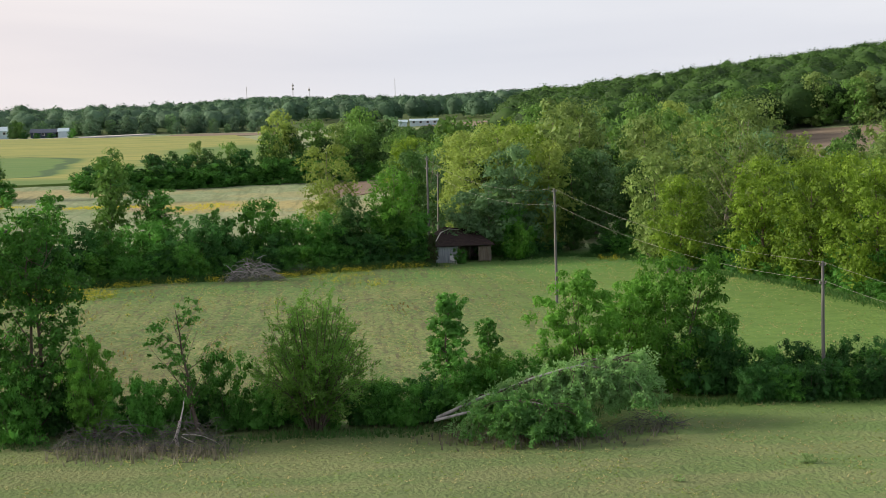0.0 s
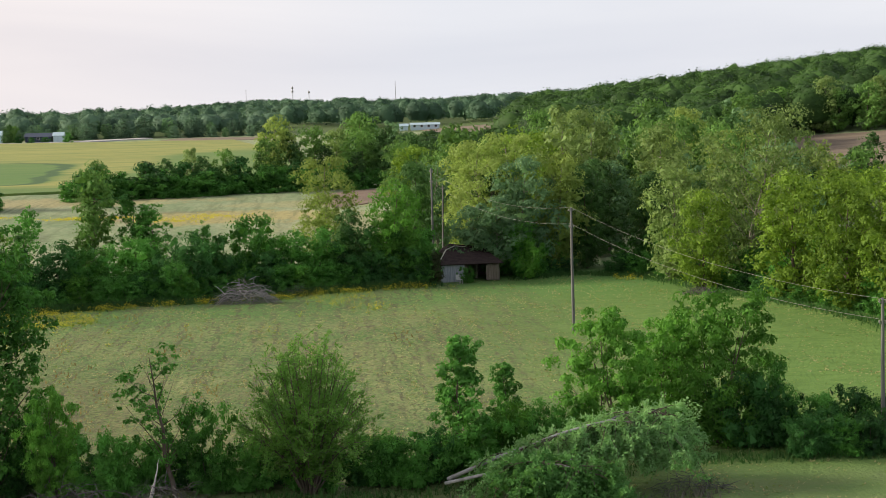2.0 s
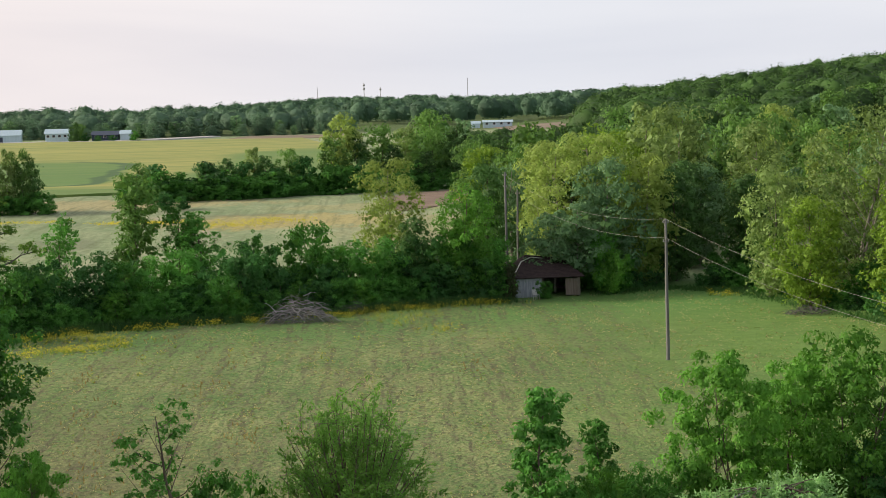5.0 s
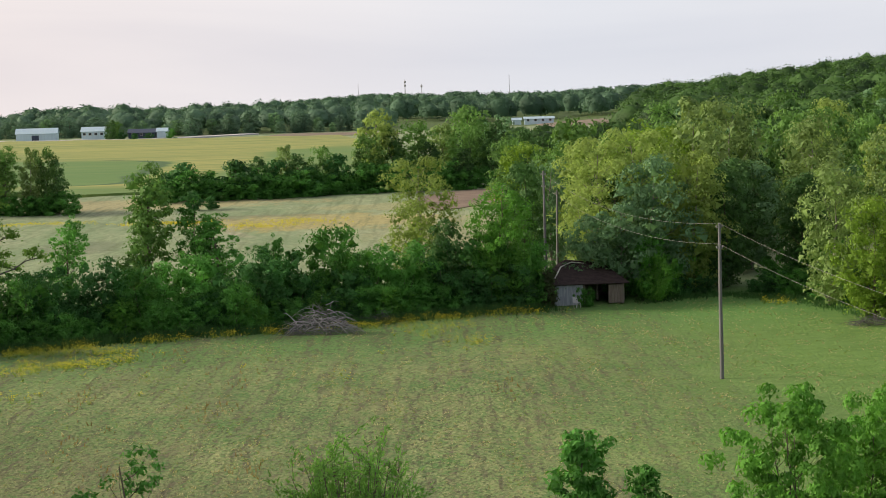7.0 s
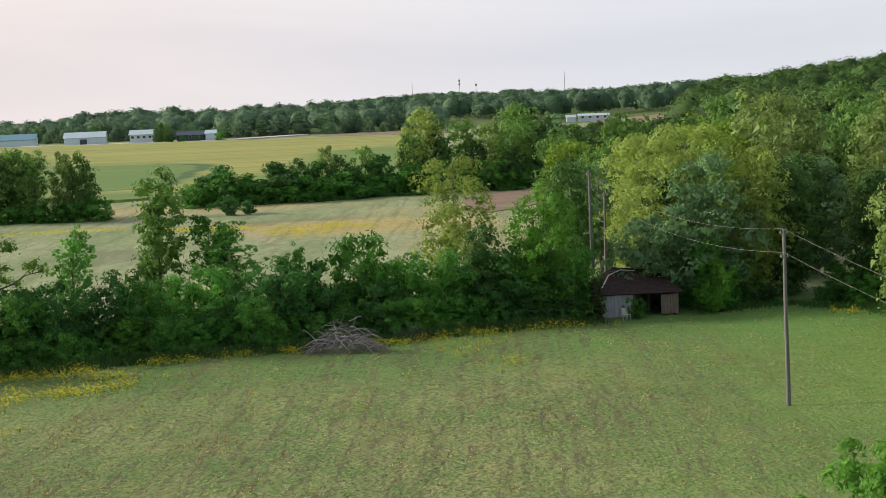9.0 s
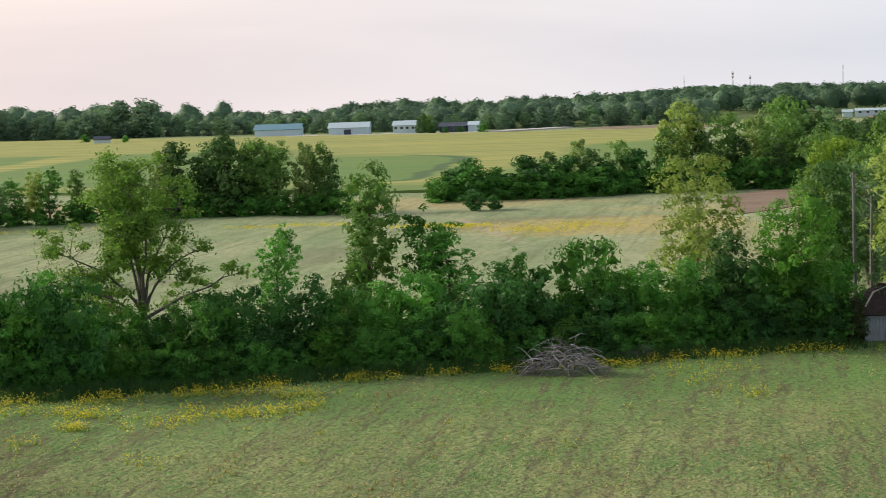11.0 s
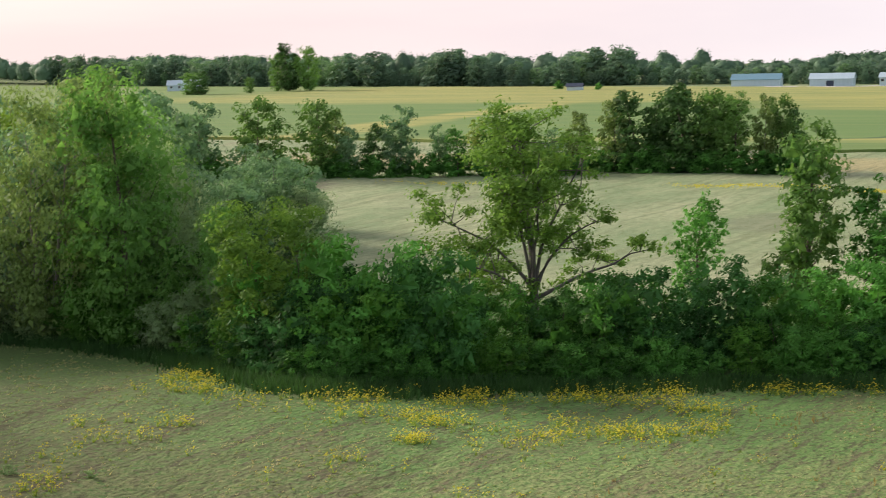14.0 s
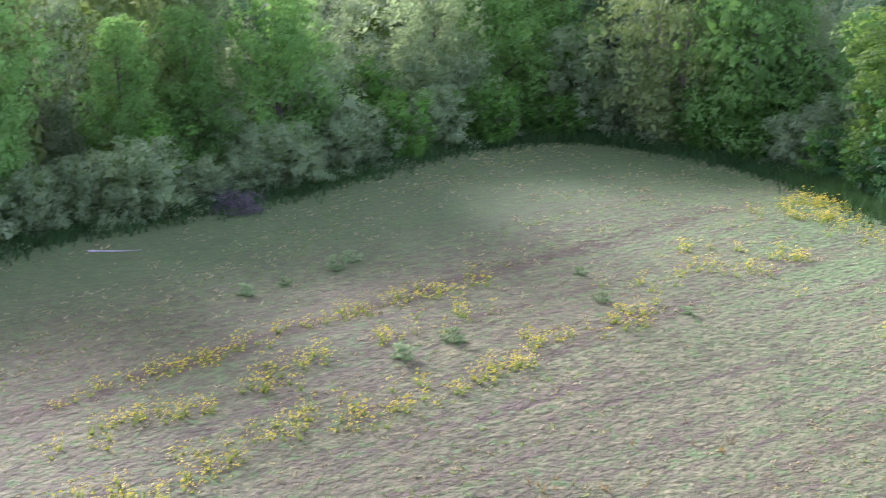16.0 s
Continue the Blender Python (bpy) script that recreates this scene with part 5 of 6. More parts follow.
for model, x, y, s, turn, wide in (
    (FT, -17.0, -7.6, 0.98, 0, 1.0), (FT, -19.6, -8.4, 1.02, 130, 1.0), (TH1, -17.6, -9.4, 0.75, 0, 0.8), (RB, -13.7, -8.8, 0.74, 40, 0.62), (TH3, -11.6, -8.8, 0.8, 60, 0.7), (FS, -8.6, -8.4, 1.0, 200, 1.0),
    (TH1, -7.2, -7.4, 0.86, 10, 0.62), (TH3, -5.2, -7.6, 0.58, 99, 0.9), (WB, -2.7, -8.4, 1.02, 30, 1.0), (TH3, 0.2, -7.0, 0.66, 33, 0.9), (TH3, 2.2, -7.4, 0.62, 133, 0.9), (SP, 4.1, -5.8, 1.0, 80, 1.0), (TH3, 5.2, -6.6, 0.72, 200, 0.9),
    (SP, 6.7, -3.2, 0.74, 220, 0.9), (TH3, 7.4, -4.6, 0.75, 20, 0.8), (RB, 12.2, -1.8, 1.0, 0, 0.82), (RD, 17.0, -0.9, 1.03, 0, 0.86), (RD, 14.9, 0.4, 0.84, 70, 0.9), (TH1, 19.9, -1.0, 0.85, 70, 0.6), (TH4, 6.9, -5.4, 0.7, 170, 0.7), (TH2, 18.6, -2.0, 0.76, 300, 0.9),
    (TH1, -14.9, -6.4, 0.8, 75, 0.8), (TH3, -9.6, -6.6, 0.6, 15, 0.9), (TH1, 9.2, -2.6, 0.62, 150, 0.9), (TH2, 1.1, -5.6, 0.4, 15, 1.2), (TH2, -4.2, -6.4, 0.42, 15, 1.2),
):
    plant(model, x, y, s, turn, wide, group="foreground hedge")
for k in range(24):
    plant((TH2, TH3, TH1)[k % 3], -19.4 + k * 1.25, -7.2 + 0.7 * math.sin(k * 1.7) + max(0, k - 17) * 0.8, (0.44, 0.58, 0.42)[k % 3] + 0.08 * math.sin(k * 2.9), k * 47, 0.8, group="foreground hedge")
for k in range(14):
    plant((TH2, TH2, TH3)[k % 3], 19.6 + k * 1.05, -2.5 + 0.13 * k + 0.3 * math.sin(k * 2.1), (0.5, 0.54, 0.66)[k % 3] + 0.06 * math.sin(k * 3.7), k * 67, 0.8, group="foreground hedge")


for k in range(13):
    plant((TH2, TH2, TH1)[k % 3], 20.4 + k * 1.1, -4.9 + 0.13 * k + 0.3 * math.sin(k * 1.9), (0.40, 0.46, 0.36)[k % 3], k * 83, 1.0, group="foreground hedge")


def branch(rng, start, way, length, r, droop=0.0, wob=0.12, k=6, sides=4):
    """A crooked tapering branch as tube arrays, and its points."""
    p, d = [np.array(start, float)], np.array(way, float)
    d /= np.linalg.norm(d)
    for _ in range(k - 1):
        d = d + rng.normal(size=3) * wob + (0, 0, -droop)
        d /= np.linalg.norm(d)
        p.append(p[-1] + d * length / (k - 1))
        p[-1][2] = max(p[-1][2], float(height(*p[-1][:2])) + r * 0.5)
    return tube(p, r * np.linspace(1, 0.2, k), sides), np.array(p)


LEAF_FRESH = foliage_mat("leaf_fresh", (0.05, 0.15, 0.04), (0.18, 0.42, 0.12), 0.35)


def fallen_tree():
    """A toppled tree: the bent trunks, drooping limbs and a heap of grey-green leaves down to the ground."""
    rng = np.random.default_rng(7)
    e = new("fallen_tree")
    trunks = [[(3.4, -9.0, 0.55), (4.6, -9.6, 1.2), (5.6, -10.0, 1.72), (7.0, -10.0, 2.15), (8.2, -10.0, 2.6), (9.7, -10.0, 3.0), (10.6, -10.0, 3.15), (11.8, -10.1, 3.0), (13.0, -10.3, 2.4)],
              [(3.2, -10.4, 0.7), (4.5, -11.4, 1.2), (6.2, -11.5, 1.5), (8.4, -11.6, 1.85), (9.4, -11.8, 1.4), (10.4, -12.2, 0.7)],
              [(10.25, -10.0, 3.1), (11.4, -9.6, 3.4), (12.6, -9.4, 3.35), (13.8, -9.4, 2.9)],
              [(6.2, -11.5, 1.5), (7.0, -12.4, 1.9), (8.0, -13.0, 1.9), (9.4, -13.2, 1.5)]]
    limbs, C, A = [], [], []
    for n, t in enumerate(trunks):
        p = np.array(t)
        r = (0.10, 0.08, 0.035, 0.05)[n]
        piece("trunk", quick_mesh("fallen_trunk", *tube(p, r * np.linspace(1, 0.3, len(p)), 7), True, DEADWOOD), e, "pale bent trunk")
        for k in range((80, 56, 34, 52)[n]):
            i = rng.uniform(2.2 if n == 0 else 1.3 if n == 1 else 0.5, len(p) - 1.01)
            s = p[int(i)] * (1 - i % 1) + p[int(i) + 1] * (i % 1)
            a = rng.uniform(0, 6.28)
            tb, q = branch(rng, s, (math.cos(a), math.sin(a) + (0.25 if n == 0 else -0.2), 0.02 if n < 2 else 0.4), rng.uniform(1.3, 3.0), 0.03, 0.32, 0.16, 7, 4)
            limbs.append(tb)
            for j in range(11):
                h = rng.uniform(1.2, 5.95)
                root = q[int(h)] * (1 - h % 1) + q[int(h) + 1] * (h % 1)
                way = (q[-1] - q[2]) * 0.35 + rng.normal(size=3) * 0.6 + (0, 0, -0.1)
                way /= np.linalg.norm(way) + 1e-9
                f = rng.uniform(0.0, 1.0, (30, 1))
                C.append(root + way * f * rng.uniform(0.35, 0.75) + rng.normal(size=(30, 3)) * 0.075)
                A.append(np.repeat(way[None], 30, 0))
    piece("limb", quick_mesh("fallen_limbs", *gather(limbs), True, BARK), e)
    C, A = np.concatenate(C), np.concatenate(A)
    up = C[:, 2] > height(C[:, 0], C[:, 1]) + 0.15
    near = C[:, 1] < -11.9
    piece("crown", quick_mesh("fallen_leaves", *sprays(rng, C[up & ~near], A[up & ~near], 0.15, 0.3, 0.7), False, LEAF_FALLEN), e, "feathery grey-green leaves")
    piece("crown", quick_mesh("fallen_leaves", *sprays(rng, C[up & near], A[up & near], 0.16, 0.34, 0.8), False, LEAF_FRESH), e, "fresh green leaves")
    return tagged(e, "toppled tree with pale bent trunks and drooping grey-green leaves", "fallen tree")


fallen_tree()


def dead_brush(name, cx, cy, rx, ry, top, count, label, category, seed, thick=0.022, mat=None, big=0, twig_mat=None):
    """A heap of dead branches: the thick ones parts of their own, the twigs joined."""
    rng = np.random.default_rng(seed)
    e = new(name)
    e.location = (cx, cy, float(height(cx, cy)))
    base = np.array((cx, cy, e.location.z))
    def heap(q):
        return top * (1 - q ** 1.7)

    for k in range(big):
        a, q = k * 2.399, math.sqrt(rng.uniform(0.0, 0.8))
        s = base + (math.cos(a) * rx * q, math.sin(a) * ry * q, heap(q) * rng.uniform(0.35, 1.0) + 0.08)
        b = rng.uniform(0, 6.28) if rng.random() < 0.6 else a
        tb, _ = branch(rng, s, (math.cos(b), math.sin(b) * ry / rx, rng.uniform(-0.1, 0.5)), rx * rng.uniform(0.35, 0.7), thick * rng.uniform(0.7, 1.7), 0.16, 0.2, 7, 5)
        piece("branch", quick_mesh("dead_branch", tb[0] - base, tb[1], True, mat or DEADWOOD), e)
    twigs = []
    for k in range(count):
        a, q = rng.uniform(0, 6.28), math.sqrt(rng.uniform(0, 1))
        s = base + (math.cos(a) * rx * q, math.sin(a) * ry * q, heap(q) * rng.uniform(0.1, 1.0) + 0.03)
        b = rng.uniform(0, 6.28)
        tb, _ = branch(rng, s, (math.cos(b), math.sin(b), rng.uniform(-0.3, 0.6)), rng.uniform(0.5, 1.4), thick * rng.uniform(0.3, 0.8), 0.12, 0.25, 5, 3)
        twigs.append((tb[0] - base, tb[1]))
    tagged(piece("twig", quick_mesh("dead_twigs", *gather(twigs), True, twig_mat or DEAD_DARK), e), kind="stuff")
    return tagged(e, label, category)


DEAD_DARK = plain_mat("dead_twigs", (0.055, 0.052, 0.056), (0.17, 0.165, 0.17), 3.0, 0.9, 0.01)
DEAD_MID = plain_mat("dead_branches", (0.09, 0.088, 0.095), (0.26, 0.255, 0.27), 3.0, 0.9, 0.01)
dead_brush("brush_pile", -8.9, 64.6, 2.5, 1.4, 2.2, 620, "heap of grey dead branches piled at the field edge", "brush pile", 3, 0.026, None, 110, DEAD_MID)
dead_brush("brush_pile", -4.9, 70.6, 1.2, 0.8, 1.0, 200, "small heap of thin dead twigs beside the hedge", "brush pile", 4, 0.016, DEAD_DARK, 5)
dead_brush("brush_pile", 30.2, 61.6, 1.7, 1.0, 0.8, 260, "low reddish-grey heap of brush by the wood edge", "brush pile", 5, 0.022, DEAD_DARK, 8)
dead_brush("dead_brush", -12.8, -12.0, 2.7, 1.4, 1.7, 420, "tangle of dark dead branches at the hedge foot", "dead branches", 6, 0.02, DEAD_DARK, 24)
dead_brush("dead_brush", -8.7, -12.2, 1.9, 1.3, 1.8, 360, "tangle of grey dead branches round a broken snag", "dead branches", 8, 0.02, DEAD_DARK, 22)
dead_brush("dead_brush", 13.8, -11.0, 1.7, 0.9, 1.0, 160, "dark dead twigs beside the fallen tree", "dead branches", 9, 0.018, DEAD_DARK, 8)


dead_brush("brush_pile", -62.4, 31.6, 1.5, 0.9, 1.0, 220, "low heap of brown dead branches under the wood edge", "brush pile", 14, 0.025, DEAD_DARK, 14)


def fallen_branch(x, y, turn, length):
    rng = np.random.default_rng(21)
    z = float(height(x, y))
    tb, _ = branch(rng, (x, y, z + 0.06), (math.cos(radians(turn)), math.sin(radians(turn)), 0.06), length, 0.05, 0.02, 0.18, 7, 6)
    e = new("fallen_branch", quick_mesh("fallen_branch", *tb, True, DEADWOOD))
    return tagged(e, "pale crooked fallen branch lying on the grass", "branch")


fallen_branch(-60.2, 23.0, 70, 2.2)


def snag():
    rng = np.random.default_rng(12)
    e = new("dead_snag")
    e.location = (-9.4, -11.6, 0)
    for s, w, l, r in (((0.15, 0, 1.0), (0.12, 0.1, 1.0), 1.5, 0.06), ((0.3, -0.1, 0.7), (0.9, -0.2, -0.05), 2.0, 0.028), ((0.25, -0.1, 0.6), (0.6, -0.6, -0.2), 1.5, 0.025), ((0.1, 0, 0.8), (-0.5, -0.5, -0.6), 1.0, 0.025)):
        tb, _ = branch(rng, np.array(s) + e.location, w, l, r, 0.03, 0.12, 7, 6)
        piece("branch", quick_mesh("snag_branch", tb[0] - np.array(e.location), tb[1], True, SNAG_WOOD), e)
    tb = tube([(0.1, 0.1, -0.1), (-0.05, 0.05, 0.5), (0.1, 0, 0.95), (0.17, 0, 1.35)], [0.10, 0.085, 0.075, 0.055], 7)
    piece("trunk", quick_mesh("snag_trunk", *tb, True, SNAG_WOOD), e)
    return tagged(e, "bleached broken dead trunk with bare white limbs", "dead tree")


SNAG_WOOD = plain_mat("bleached_wood", (0.34, 0.33, 0.33), (0.58, 0.57, 0.56), 3.0, 0.85, 0.01, (1, 1, 0.3))
snag()


# ---- utility poles and wires ----
def utility_pole(x, y, h, r, lean, arms, label):
    e = new("utility_pole")
    z = float(height(x, y))
    e.matrix_basis = Matrix.Translation((x, y, z)) @ Euler((radians(lean[1]), radians(lean[0]), 0)).to_matrix().to_4x4()
    k = 9
    t = np.linspace(0, 1, k)
    shaft = tube(np.stack([0.01 * np.sin(t * 9), 0.01 * np.cos(t * 7), -0.3 + t * (h + 0.3)], -1), r * (1 - 0.35 * t), 10)
    cap = tube([(0, 0, h - 0.004), (0, 0, h + 0.03)], [r * 0.66, 0.02], 10)
    piece("shaft", quick_mesh("pole_shaft", *shaft, True, POLE_WOOD), e)
    piece("cap", quick_mesh("pole_cap", *cap, True, POLE_WOOD), e)
    for a in arms:
        piece("bracket", quick_mesh("pole_bracket", *tube([(-0.16, 0, a - 0.01), (0.0, 0, a), (0.16, 0, a - 0.01)], [0.025, 0.03, 0.025], 6), True, WIRE), e)
        for side in (-0.16, 0.16):
            piece("insulator", quick_mesh("pole_insulator", *tube([(side, 0, a - 0.01), (side, 0, a + 0.05), (side, 0, a + 0.09), (side, 0, a + 0.13)], [0.02, 0.045, 0.03, 0.045], 8), True, PORCELAIN), e)
    return tagged(e, label, "utility pole")


PORCELAIN = plain_mat("porcelain", (0.30, 0.28, 0.26), (0.42, 0.40, 0.38), 8.0, 0.3, 0.0)
utility_pole(16.0, 39.6, 9.0, 0.125, (-0.5, 0), (8.8, 7.6), "weathered grey wooden utility pole standing in the field")
utility_pole(24.8, -3.6, 7.4, 0.115, (-0.5, 0), (7.2, 6.2), "weathered grey wooden utility pole rising from the hedge")
utility_pole(8.6, 84.6, 10.6, 0.14, (-0.5, 0), (10.3, 9.3), "weathered grey wooden utility pole behind the old shed")
utility_pole(9.9, 90.0, 8.6, 0.13, (0.5, 0), (8.3,), "dark wooden utility pole among the trees")


def wire(a, b, sag):
    t = np.linspace(0, 1, 25)[:, None]
    p = np.array(a) * (1 - t) + np.array(b) * t - (0, 0, 1) * (4 * sag * t * (1 - t))
    return tagged(new("power_line", quick_mesh("power_line", *tube(p, np.full(25, 0.007), 4), True, WIRE)), "thin sagging overhead wire between utility poles", "overhead wire", "overhead wires")


wire((15.92, 39.6, 8.9), (24.74, -3.6, 7.3), 0.9)
wire((15.93, 39.6, 7.7), (24.75, -3.6, 6.3), 0.9)
wire((15.92, 39.6, 8.9), (8.5, 84.6, 9.5), 1.2)
wire((15.93, 39.6, 7.7), (8.5, 84.6, 8.5), 1.2)
wire((24.74, -3.6, 7.3), (38.0, -66.0, 7.3), 1.2)
wire((24.75, -3.6, 6.3), (38.0, -66.0, 6.3), 1.2)


# ---- the old shed at the wood edge ----
def box(bm, x0, x1, y0, y1, z0, z1):
    v = [bm.verts.new(p) for p in ((x0, y0, z0), (x1, y0, z0), (x1, y1, z0), (x0, y1, z0), (x0, y0, z1), (x1, y0, z1), (x1, y1, z1), (x0, y1, z1))]
    for f in ((3, 2, 1, 0), (4, 5, 6, 7), (0, 1, 5, 4), (1, 2, 6, 5), (2, 3, 7, 6), (3, 0, 4, 7)):
        bm.faces.new([v[i] for i in f])


def part(name, bm, material, parent, label=""):
    me = bpy.data.meshes.new(name)
    bm.to_mesh(me)
    bm.free()
    me.materials.append(material)
    return piece(name, me, parent, label)


def block(name, dims, material, parent, label="", bevel=0.01):
    bm = bmesh.new()
    box(bm, *dims)
    if bevel:
        bmesh.ops.bevel(bm, geom=bm.edges[:], offset=bevel, segments=1, affect="EDGES")
    return part(name, bm, material, parent, label)


def slab(name, corners, thick, material, parent, label=""):
    """A sloping sheet of the given thickness through three or four corners."""
    bm = bmesh.new()
    c = [Vector(p) for p in corners]
    n = (c[1] - c[0]).cross(c[-1] - c[0]).normalized() * thick
    lo, hi = [bm.verts.new(p - n) for p in c], [bm.verts.new(p) for p in c]
    bm.faces.new(hi)
    bm.faces.new(lo[::-1])
    k = len(c)
    for i in range(k):
        bm.faces.new((lo[i], lo[(i + 1) % k], hi[(i + 1) % k], hi[i]))
    return part(name, bm, material, parent, label)


LEAF_CEDAR = foliage_mat("leaf_cedar", (0.022, 0.04, 0.016), (0.075, 0.095, 0.04), 0.2)
ROOFING = plain_mat("old_shingles", (0.025, 0.018, 0.02), (0.06, 0.042, 0.042), 2.5, 0.85, 0.02, (1, 1, 3))
# Whitewash with the shed's shade in its colour, darker and bluer.
WHITEWASH_SHADED = plain_mat("shaded_whitewashed_boards", (0.22, 0.25, 0.29), (0.42, 0.46, 0.52), 2.0, 0.8, 0.01, (4, 4, 0.5))
OLD_BOARD = plain_mat("old_boards", (0.11, 0.09, 0.075), (0.22, 0.19, 0.165), 2.5, 0.9, 0.012, (5, 5, 0.4))
TRIM = plain_mat("bare_trim", (0.45, 0.43, 0.42), (0.62, 0.60, 0.58), 3.0, 0.8, 0.005)


def old_shed():
    e = new("old_shed")
    e.matrix_basis = pose(8.9, 78.9, float(height(11.5, 80)) + 0.02, rz=9)
    w, d, ev, ri = 5.8, 5.4, 1.6, 3.4
    for k in range(9):
        block("board", (0.0 + k * 0.26, 0.255 + k * 0.26, 0.0, 0.05, -0.05, ev + 0.02 * ((k * 7) % 3 - 1)), WHITEWASH_SHADED, e, "whitewashed board")
    block("wall", (0.0, 0.06, 0.06, d, -0.05, ev), OLD_BOARD, e)
    block("wall", (w - 0.06, w, 0.06, d, -0.05, ev), OLD_BOARD, e)
    block("wall", (0.07, w - 0.07, d - 0.06, d, -0.05, ev), OLD_BOARD, e)
    for k in range(5):
        block("door_plank", (4.45 + k * 0.235, 4.675 + k * 0.235, -0.06 - 0.01 * (k % 2), -0.015, 0.02, ev - 0.1), OLD_BOARD, e, "weathered grey plank of the sliding door")
    block("post", (2.4, 2.54, 0.0, 0.14, -0.05, ev), OLD_BOARD, e)
    block("post", (5.6, 5.74, 0.0, 0.14, -0.05, ev), OLD_BOARD, e)
    block("beam", (0.0, w, -0.02, 0.16, ev + 0.003, ev + 0.16), OLD_BOARD, e)
    o = 0.35
    a, b, c, f = (-o, -o, ev + 0.1), (w + o, -o, ev + 0.06), (w + o, d + o, ev + 0.1), (-o, d + o, ev + 0.1)
    r0, r1 = (1.5, d / 2, ri), (4.6, d / 2, ri - 0.35)
    slab("roof", (a, b, r1, r0), 0.07, ROOFING, e, "dark brown shingled roof slope")
    slab("roof", (c, f, r0, r1), 0.07, ROOFING, e, "dark brown shingled roof slope")
    slab("roof", (f, a, r0), 0.07, ROOFING, e)
    slab("roof", (b, c, r1), 0.07, ROOFING, e)
    hip = tube([Vector(a) * 0.75 + Vector(r0) * 0.25, Vector(a) * 0.3 + Vector(r0) * 0.7 + Vector((0, 0, 0.02)), Vector(r0) * 0.85 + Vector(r1) * 0.15 + Vector((0, -0.3, -0.15)), Vector(r0) * 0.5 + Vector(r1) * 0.5 + Vector((0, -0.3, -0.15))], [0.06, 0.06, 0.05, 0.03], 5)
    piece("hip_trim", quick_mesh("hip_trim", *hip, False, TRIM), e, "pale peeling trim along the roof hip")
    for k in range(6):
        block("course", (-0.30 + 0.15 * k, w + 0.3 - 0.2 * k, -o + 0.28 + 0.42 * k, -o + 0.30 + 0.42 * k, ev + 0.16 + 0.215 * k, ev + 0.19 + 0.215 * k), ROOFING, e)
    return tagged(e, "run-down dark-roofed shed with whitewashed boards and open bay", "shed")


old_shed()


OV1 = tree_kind("willow_tree", 111, LEAF_GREY, BARK_PALE, H=7.6, W=7.0, bare=0.42, shape="spread", limbs=27, n=5200, leaf=0.2, clump=0.091, gaps=0.05, droop=0.2, lean=0.02, label="grey-green tree hanging over the shed roof")
CE1 = tree_kind("cedar_bush", 112, LEAF_CEDAR, H=2.9, W=1.9, bare=0.02, shape="cone", limbs=25, n=3600, leaf=0.10, clump=0.122, gaps=0.0, category="shrub", label="small dark brownish cedar beside the shed")
MODELS += [OV1, CE1]
for model, x, y, s, turn, wide in ((OV1, 14.8, 82.4, 1.06, 40, 1.0), (CE1, 8.3, 77.9, 1.0, 0, 1.0), (TH3, 11.3, 77.9, 0.42, 10, 0.8), (TH2, 8.0, 78.4, 0.5, 0, 0.55), (TH4, 17.3, 80.4, 0.85, 20, 0.8), (TH1, 7.0, 79.6, 1.1, 80, 0.8), (TH4, 5.4, 77.9, 0.9, 80, 0.9), (TH1, 6.9, 78.0, 0.8, 30, 0.8), (BR2, 0.6, 80.0, 0.62, 10, 0.9), (OV1, 12.6, 82.2, 0.92, 200, 1.1)):
    plant(model, x, y, s, turn, wide)


def garden_chair():
    e = new("garden_chair")
    e.matrix_basis = pose(10.6, 77.6, float(height(10.6, 77.6)), 0, 0, 30)
    block("seat", (-0.24, 0.24, -0.22, 0.22, 0.38, 0.42), PLASTIC, e)
    slab("backrest", ((-0.24, 0.2, 0.4), (0.24, 0.2, 0.4), (0.2, 0.34, 0.86), (-0.2, 0.34, 0.86)), 0.03, PLASTIC, e)
    for x in (-0.21, 0.18):
        for y in (-0.2, 0.17):
            block("leg", (x, x + 0.035, y, y + 0.035, 0.0, 0.377), PLASTIC, e, "", 0)
    return tagged(e, "white plastic garden chair in front of the shed", "chair")


PLASTIC = plain_mat("white_plastic", (0.45, 0.46, 0.48), (0.6, 0.6, 0.62), 6.0, 0.45, 0.002)
garden_chair()

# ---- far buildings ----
# White siding with the blue of its shaded walls put into the colour.
METAL_WHITE_SHADED = plain_mat("shaded_white_metal_siding", (0.46, 0.60, 0.69), (0.57, 0.70, 0.79), 0.6, 0.5, 0.02, (6, 6, 0.4))
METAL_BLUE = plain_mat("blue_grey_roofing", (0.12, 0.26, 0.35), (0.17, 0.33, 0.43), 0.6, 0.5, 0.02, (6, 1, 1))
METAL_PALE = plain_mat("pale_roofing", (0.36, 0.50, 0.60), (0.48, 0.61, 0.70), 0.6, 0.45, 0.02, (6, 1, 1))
NAVY = plain_mat("dark_blue_siding", (0.035, 0.05, 0.085), (0.07, 0.09, 0.14), 0.8, 0.6, 0.02, (6, 6, 0.4))
WINDOW = plain_mat("window_glass", (0.03, 0.04, 0.05), (0.07, 0.08, 0.10), 2.0, 0.15, 0.0)
GREY_ROOF = plain_mat("grey_shingles", (0.16, 0.16, 0.17), (0.27, 0.27, 0.28), 1.0, 0.85, 0.02)


